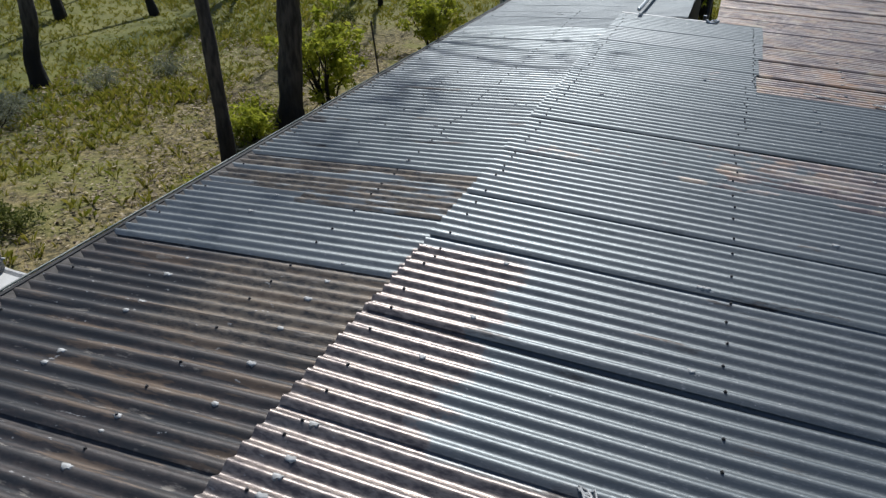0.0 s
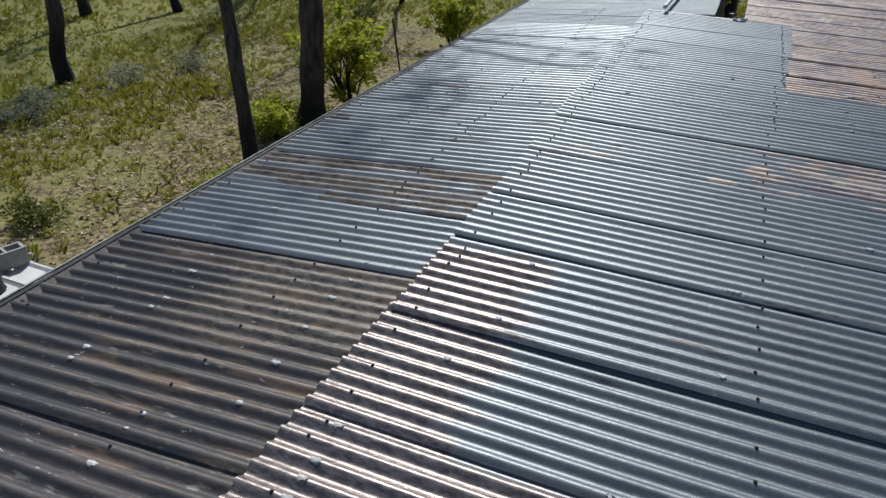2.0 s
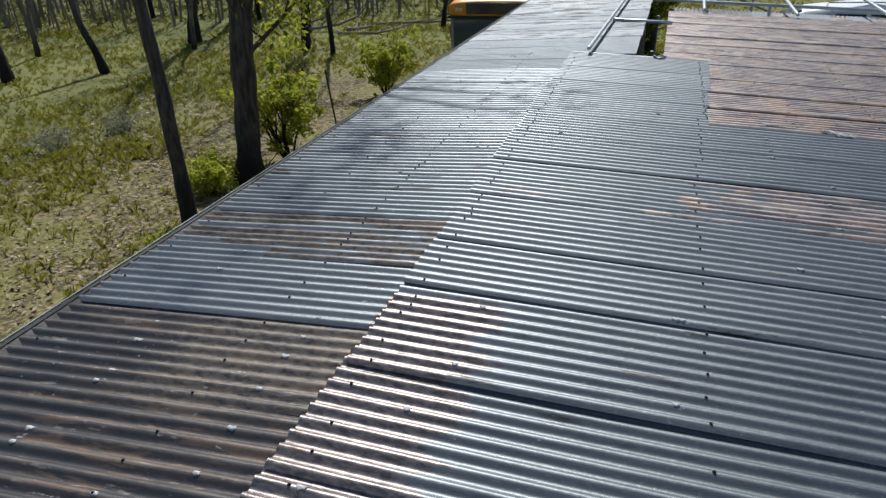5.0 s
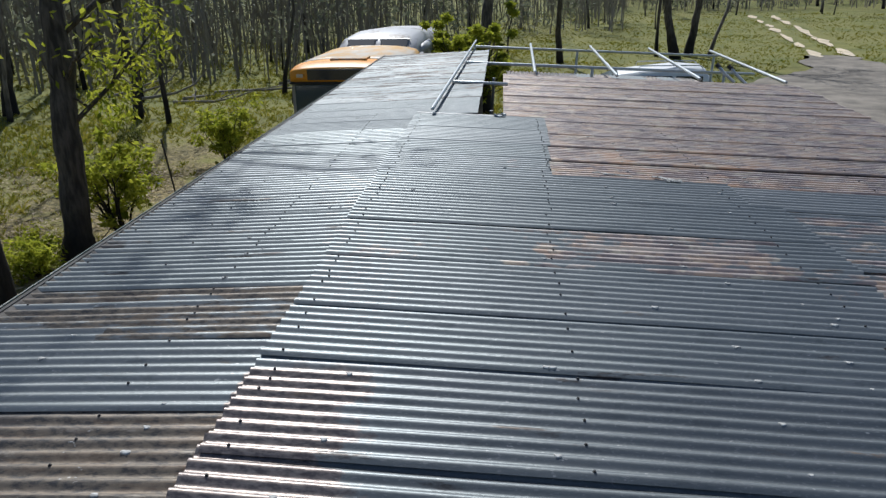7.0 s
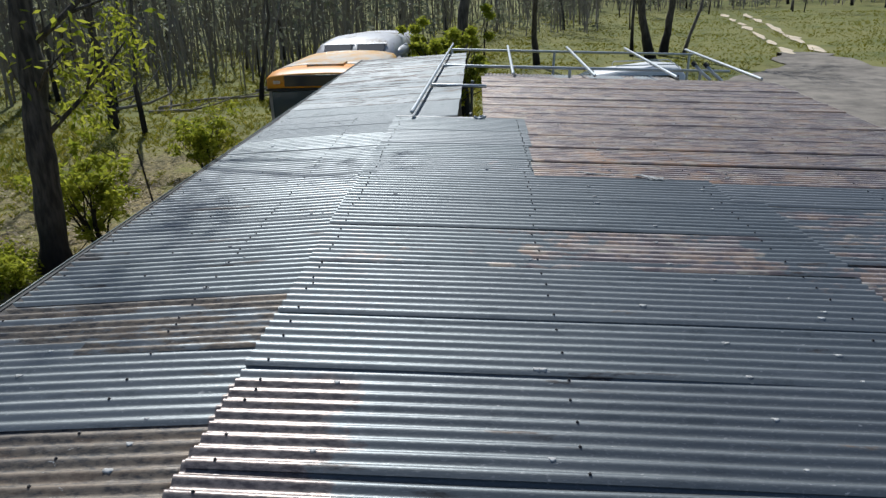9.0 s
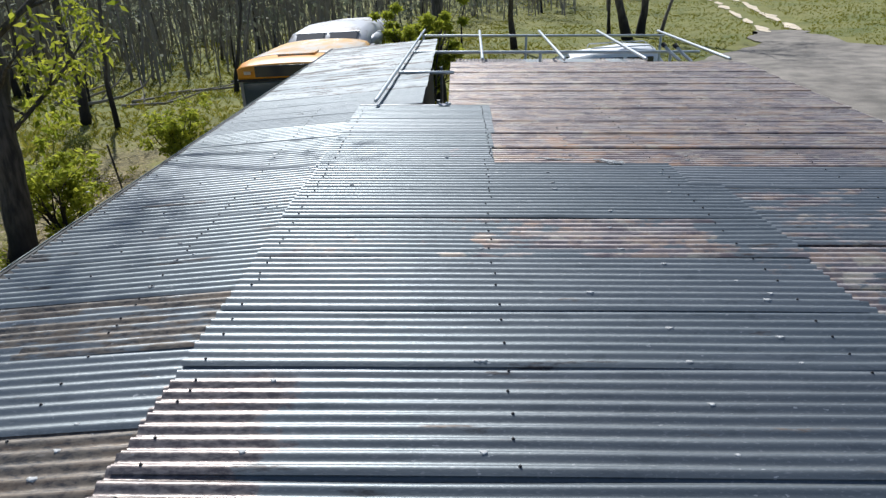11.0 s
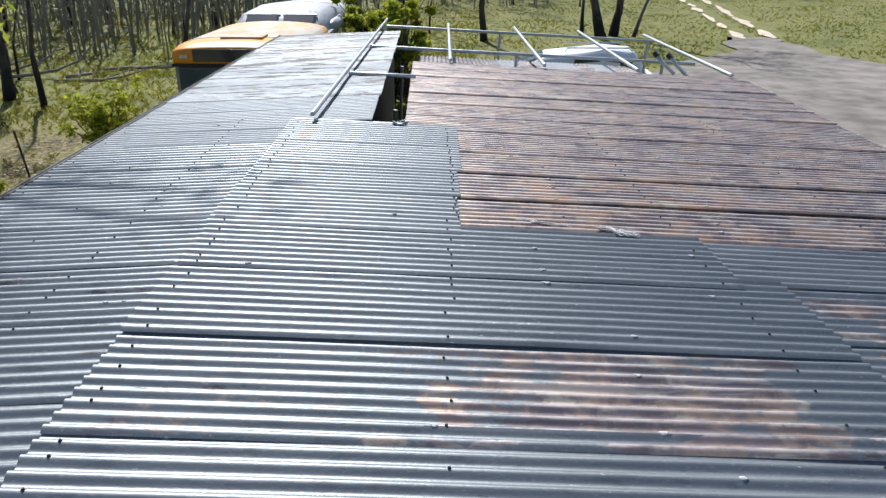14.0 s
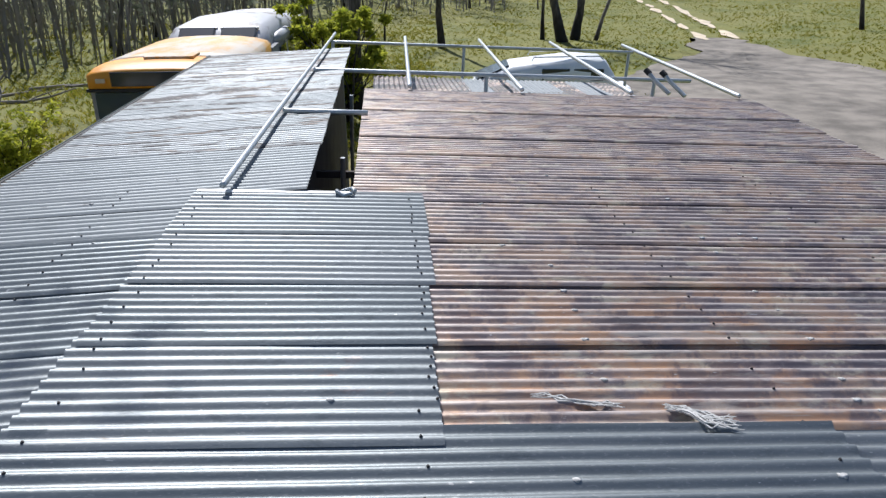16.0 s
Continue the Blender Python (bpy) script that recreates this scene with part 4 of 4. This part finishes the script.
while made < 105:
    d = 23 + 44 * r.random() ** 0.9
    a = radians(r.uniform(-75, 12))
    x, y = 0.9 + d * math.sin(a), -2.4 + d * math.cos(a)
    if blocked(x, y) or (x > -6 and y < 31) or (x > 4.5 and y < 52) or (y < 17 and x > -14):
        continue
    z = ground_z(x, y) - 0.05
    copy_thing(woods[made % 6], pose(x, y, z, r.uniform(-5, 5), r.uniform(-5, 5), r.uniform(0, 360)) @ Matrix.Scale(r.uniform(0.8, 1.25), 4))
    made += 1
made = 0
while made < 40:
    x, y = r.uniform(8, 60), r.uniform(66, 92)
    copy_thing(woods[made % 6], pose(x, y, ground_z(x, y) - 0.05, r.uniform(-4, 4), r.uniform(-4, 4), r.uniform(0, 360)) @ Matrix.Scale(r.uniform(0.9, 1.3), 4))
    made += 1

# distant thicket: stems and twiggy scrub too many to count
bm_v, bm_f = [], []


def stick(a, b, r0, r1):
    k = len(bm_v)
    for p, q in ((a, r0), (b, r1)):
        for j in range(3):
            bm_v.append((p[0] + q * math.cos(j * 2.1), p[1] + q * math.sin(j * 2.1), p[2]))
    for j in range(3):
        bm_f.append((k + j, k + (j + 1) % 3, k + 3 + (j + 1) % 3, k + 3 + j))


r = random.Random(91)
for i in range(3600):
    if i < 2700:
        d = 34 + 50 * r.random()
        a = radians(r.uniform(-80, 9))
        x, y = 0.9 + d * math.sin(a), -2.4 + d * math.cos(a)
        if x > -3 and y < 52:
            continue
    else:
        x, y = r.uniform(6, 75), r.uniform(74, 105)
    z = ground_z(x, y)
    h = r.uniform(2.0, 9.0)
    lx, ly = r.gauss(0, 0.09) * h, r.gauss(0, 0.09) * h
    q = r.uniform(0.02, 0.075)
    stick((x, y, z - 0.1), (x + lx, y + ly, z + h), q, q * 0.45)
    for _ in range(7):
        f = r.uniform(0.15, 0.95)
        bx, by, bz = x + lx * f, y + ly * f, z + h * f
        b = r.uniform(0.5, 1.7)
        an = r.uniform(0, math.tau)
        stick((bx, by, bz), (bx + b * math.cos(an) * 0.6, by + b * math.sin(an) * 0.6, bz + b * 0.8), q * 0.4, 0.006)
tagged(raw("distant_thicket", bm_v, bm_f, M_TWIG), "grey thicket of thin bare stems behind the grass", "thicket", kind="stuff")
cl = []
for i in range(1500):
    if i < 1000:
        d = 38 + 48 * r.random()
        a = radians(r.uniform(-80, 9))
        x, y = 0.9 + d * math.sin(a), -2.4 + d * math.cos(a)
        if x > -3 and y < 52:
            continue
    else:
        x, y = r.uniform(6, 75), r.uniform(76, 108)
    cl.append((x, y, ground_z(x, y) + r.uniform(0.2, 7.0), r.uniform(0.7, 1.6)))
v, f = leaf_cloud(r, cl, 40, 0.42, 0.3)
tagged(raw("distant_foliage", v, f, M_LEAF_GREY), "dull grey-green scrub foliage of the far woods", "foliage", kind="stuff")

# fallen branches in the grass
r = random.Random(15)
for k, (x, y, ln, an) in enumerate(((-11.5, 24.5, 3.4, 10), (-12.8, 25.0, 2.6, -20), (-9.8, 24.0, 3.0, 15), (-7.6, 28.6, 2.4, -12), (-13.6, 25.6, 2.2, 40), (-8.6, 26.5, 4.2, 8), (-10.8, 25.4, 2.0, 65))):
    t = thing("fallen_branch", pose(x, y, ground_z(x, y) + 0.12, 0, 0, an), "grey fallen branch lying in the grass", "branch", "fallen branches")
    bm = bmesh.new()
    tips = []
    limb(bm, r, Vector((-ln / 2, 0, -0.05)), Vector((1, 0, 0.05)), ln, 0.075, 1, tips, 6)
    part("limb", bm, M_TWIG, t, "", True)

# star post leaning in the grass
t = thing("fence_post", (-6.02, 11.95, ground_z(-6.02, 11.95) - 0.1), "thin leaning dark steel fence post", "post")
part("post", tube(bmesh.new(), [(0, 0, 0), (-0.13, -0.06, 1.36)], 0.022, 6), M_SCREW, t)

# ---- white sheets stacked beside the shed ----
stack = thing("sheet_stack", pose(-6.55, 1.45, GZ + 0.3, 0, 0, -4) @ Matrix.Scale(0.95, 4), "stack of white painted roofing sheets on bearers, weighed down", "sheet stack")
for k in range(4):
    verts, faces = [], []
    y0 = -0.72 + 0.36 * k
    for i in range(13):
        yy = y0 + i * 0.0325
        rise = 0.03 if i in (0, 1, 11, 12) else 0.0
        for j in range(6):
            xx = -0.75 + 0.36 * j + 0.03 * (k % 2)
            verts.append((xx, yy, 0.03 + rise + 0.006 * k + 0.012 * noise.noise((xx * 2, yy * 2, 4))))
    for i in range(12):
        for j in range(5):
            a = i * 6 + j
            faces.append((a, a + 1, a + 7, a + 6))
    raw("roofing_sheet", verts, faces, M_SHEETWHITE, stack)
# bearers take a near-black colour that stands for the shade below the sheets
for k, yy in enumerate((-0.5, 0.05, 0.55)):
    part("bearer", boxed(-0.6, 1.0, yy - 0.04, yy + 0.04, -0.3 if k == 1 else -0.3, 0.015, bevel=0.006), M_DARK, stack, "bearer coloured near-black for the shade under the sheets")


def block(at):
    t = thing("concrete_block", at, "grey hollow concrete block holding the sheets down", "concrete block", "blocks on the sheets")
    bm = bmesh.new()
    L, B, H, w_ = 0.39, 0.19, 0.19, 0.03
    box(bm, -L / 2, L / 2, -B / 2, -B / 2 + w_, 0, H, 0.004)
    box(bm, -L / 2, L / 2, B / 2 - w_, B / 2, 0, H, 0.004)
    for x in (-L / 2, -w_ / 2, L / 2 - w_):
        box(bm, x, x + w_, -B / 2 + w_ - 0.002, B / 2 - w_ + 0.002, 0, H - 0.002)
    part("block", bm, M_BLOCK, t)
    return t


block(pose(-6.66, 1.62, GZ + 0.375, 0, 0, 25))
block(pose(-6.02, 1.95, GZ + 0.375, 0, 0, 70))


# ---- buses ----
def bus_ring(y, hw, z0, z1, crown, n=9, power=0.8):
    """Cross-section of a bus body: straight sides and a rounded roof."""
    pts = [(-hw, y, z0), (-hw, y, (z0 + z1) / 2), (-hw, y, z1)]
    for i in range(1, n):
        a = math.pi * i / n
        pts.append((-hw * math.cos(a), y, z1 + crown * math.sin(a) ** power))
    return pts + [(hw, y, z1), (hw, y, (z0 + z1) / 2), (hw, y, z0)]


def wheel(parent, x, y, r0):
    t = new("wheel")
    t.parent = parent
    t.location = (x, y, r0)
    bm = bmesh.new()
    bmesh.ops.create_cone(bm, cap_ends=True, segments=28, radius1=r0, radius2=r0, depth=0.24, matrix=Matrix.Rotation(math.pi / 2, 4, "Y"))
    bmesh.ops.bevel(bm, geom=[e for e in bm.edges if e.is_boundary or len(e.link_faces) == 2 and e.calc_face_angle(0) > 1], offset=0.03, segments=2, affect="EDGES")
    part("tyre", bm, M_DARK, t)
    bm = bmesh.new()
    bmesh.ops.create_cone(bm, cap_ends=True, segments=20, radius1=r0 * 0.58, radius2=r0 * 0.5, depth=0.26, matrix=Matrix.Rotation(math.pi / 2, 4, "Y"))
    part("rim", bm, M_STEEL, t)


bus = thing("school_bus", (-2.55, 13.5, GZ), "old yellow school bus parked behind the shed", "bus")
part("body", loft(bmesh.new(), [bus_ring(0.05, 1.2, 0.45, 2.16, 0.12), bus_ring(0.3, 1.22, 0.4, 2.16, 0.17), bus_ring(4.1, 1.22, 0.4, 2.16, 0.2)]), M_OLDSILVER, bus, "grey weathered lower body")
part("cap", loft(bmesh.new(), [bus_ring(-0.06, 1.16, 2.17, 2.36, 0.09), bus_ring(0.0, 1.21, 2.15, 2.38, 0.11), bus_ring(0.3, 1.24, 2.15, 2.4, 0.15), bus_ring(0.8, 1.24, 2.15, 2.4, 0.175)]), M_YELLOW, bus, "orange-yellow roof cap", True)
part("roof_panel", loft(bmesh.new(), [bus_ring(0.78, 1.235, 2.15, 2.4, 0.172), bus_ring(1.3, 1.235, 2.15, 2.4, 0.19), bus_ring(4.1, 1.235, 2.15, 2.4, 0.19)]), M_BUSROOF, bus, "chalky grey roof panel with faded orange patches", True)
part("destination_window", boxed(-0.8, 0.62, -0.1, -0.055, 2.2, 2.44, bevel=0.015), M_GLASS, bus, "dark destination window")
for x in (-0.97, 0.97):
    part("marker_lamp", boxed(x - 0.075, x + 0.075, -0.1, -0.06, 2.26, 2.33, bevel=0.012), M_LAMP, bus, "cream marker lamp")
part("brow", boxed(-1.22, 1.22, -0.08, 0.02, 2.11, 2.16, bevel=0.01), M_DARK, bus, "dark brow strip")
for x0, x1 in ((-1.12, -0.04), (0.04, 1.12)):
    part("windscreen", boxed(x0, x1, -0.01, 0.045, 1.25, 2.09, bevel=0.02), M_GLASS_BLUE, bus, "dark bluish windscreen")
part("roof_hatch", boxed(-0.42, 0.42, 0.55, 1.1, 2.53, 2.605, bevel=0.02), M_BUSROOF, bus, "faded roof hatch")
part("bumper", boxed(-1.2, 1.2, -0.14, 0.02, 0.42, 0.68, bevel=0.03), M_DARK, bus)
for x in (-1.02, 1.02):
    wheel(bus, x, 0.9, 0.42)
    wheel(bus, x, 3.2, 0.42)

coach = thing("coach", (-2.5, 17.75, GZ), "silver-grey high-roofed coach parked behind the yellow bus", "coach")
part("body", loft(bmesh.new(), [bus_ring(0, 1.2, 0.4, 2.3, 0.05), bus_ring(7.0, 1.22, 0.4, 2.3, 0.05)]), M_OLDSILVER, coach, "stained grey coach body")
part("roof", loft(bmesh.new(), [bus_ring(-0.2, 1.16, 2.3, 2.32, 0.06, 9, 0.4), bus_ring(0.6, 1.1, 2.32, 2.42, 0.4, 9, 0.4), bus_ring(2.2, 1.12, 2.32, 2.5, 0.38, 9, 0.5), bus_ring(7.0, 1.16, 2.32, 2.4, 0.27, 9, 0.5)]), M_COACHROOF, coach,
     "chalky white raised roof with brown stains", True)
for x0, x1 in ((-0.84, -0.07), (0.07, 0.84)):
    w_ob = part("front_window", boxed(x0, x1, -0.05, 0.05, -0.2, 0.2, bevel=0.03), M_GLASS, coach, "dark sloping front window")
    w_ob.matrix_basis = Matrix.Translation((0, 0.18, 2.58)) @ Matrix.Rotation(radians(-61), 4, "X")
for x0, x1 in ((-0.88, -0.03), (0.03, 0.88)):
    rim = part("window_frame", box(boxed(x0, x1, -0.035, 0.03, 0.2, 0.245, bevel=0.01), x0, x1, -0.035, 0.03, -0.245, -0.2, 0.01), M_WHITE, coach, "white window frame")
    rim.matrix_basis = Matrix.Translation((0, 0.18, 2.58)) @ Matrix.Rotation(radians(-61), 4, "X")
for k in range(4):
    part("side_window", boxed(1.2, 1.24, 1.0 + 1.4 * k, 2.1 + 1.4 * k, 1.5, 2.2, bevel=0.015), M_GLASS, coach, "dark side window")
    part("side_trim", boxed(1.2, 1.245, 2.15 + 1.4 * k, 2.35 + 1.4 * k, 1.45, 2.25, bevel=0.01), M_WHITE, coach, "white window pillar")
bm = bmesh.new()
tube(bm, [(1.08, 0.9, 2.36), (1.14, 1.3, 2.38), (1.16, 2.8, 2.38), (1.1, 3.3, 2.36)], [0.06, 0.14, 0.14, 0.07], 12)
part("awning_roll", bm, M_SILVER, coach, "rolled awning along the roof edge", True)
for x in (-1.0, 1.0):
    wheel(coach, x, 1.4, 0.45)
    wheel(coach, x, 5.6, 0.45)

# ---- parked car ----
car = thing("car", pose(5.45, 19.9, GZ, 0, 0, -6), "white four-wheel-drive wagon parked beyond the frame", "car")


def car_ring(x, hw, z0, z1, pinch):
    return [(x, -hw, z0), (x, -hw, z0 + (z1 - z0) * 0.55), (x, -hw * pinch, z1 - 0.05), (x, -hw * pinch + 0.1, z1), (x, hw * pinch - 0.1, z1), (x, hw * pinch, z1 - 0.05), (x, hw, z0 + (z1 - z0) * 0.55), (x, hw, z0)]


part("body", loft(bmesh.new(), [car_ring(-2.15, 0.84, 0.45, 0.95, 0.97), car_ring(-1.95, 0.9, 0.35, 1.05, 0.97), car_ring(1.4, 0.92, 0.35, 1.12, 0.97), car_ring(2.0, 0.9, 0.4, 1.08, 0.96)]), M_WHITE, car, "white car body")
part("cabin", loft(bmesh.new(), [car_ring(-1.95, 0.8, 1.05, 1.2, 0.9), car_ring(-1.0, 0.8, 1.08, 1.6, 0.86), car_ring(0.6, 0.82, 1.08, 1.79, 0.88), car_ring(1.35, 0.8, 1.08, 1.74, 0.86), car_ring(1.72, 0.78, 1.08, 1.2, 0.9)]), M_WHITE, car, "white cabin and roof", True)
for x0, x1 in ((-0.25, 0.45), (0.55, 1.3)):
    for s in (-1, 1):
        part("side_window", boxed(x0, x1, s * 0.79 - 0.02, s * 0.79 + 0.02, 1.24, 1.54, bevel=0.015), M_GLASS, car, "dark side window")
part("windscreen", loft(bmesh.new(), [[(-1.92, -0.66, 1.25), (-1.92, 0.66, 1.25), (-1.9, 0.66, 1.2), (-1.9, -0.66, 1.2)], [(-1.08, -0.6, 1.6), (-1.08, 0.6, 1.6), (-1.04, 0.6, 1.55), (-1.04, -0.6, 1.55)]]), M_GLASS, car, "dark windscreen")
for s in (-0.62, 0.62):
    part("roof_rail", tube(bmesh.new(), [(-0.5, s, 1.7), (-0.45, s, 1.8), (1.2, s, 1.83), (1.3, s, 1.75)], 0.018, 6), M_STEEL, car)
for x in (-1.35, 1.25):
    for s in (-0.84, 0.84):
        t = new("wheel")
        t.parent = car
        t.matrix_basis = pose(x, s, 0.36, 0, 0, 90)
        bm = bmesh.new()
        bmesh.ops.create_cone(bm, cap_ends=True, segments=24, radius1=0.36, radius2=0.36, depth=0.2, matrix=Matrix.Rotation(math.pi / 2, 4, "Y"))
        part("tyre", bm, M_DARK, t)
        bm = bmesh.new()
        bmesh.ops.create_cone(bm, cap_ends=True, segments=16, radius1=0.2, radius2=0.2, depth=0.215, matrix=Matrix.Rotation(math.pi / 2, 4, "Y"))
        part("rim", bm, M_STEEL, t)
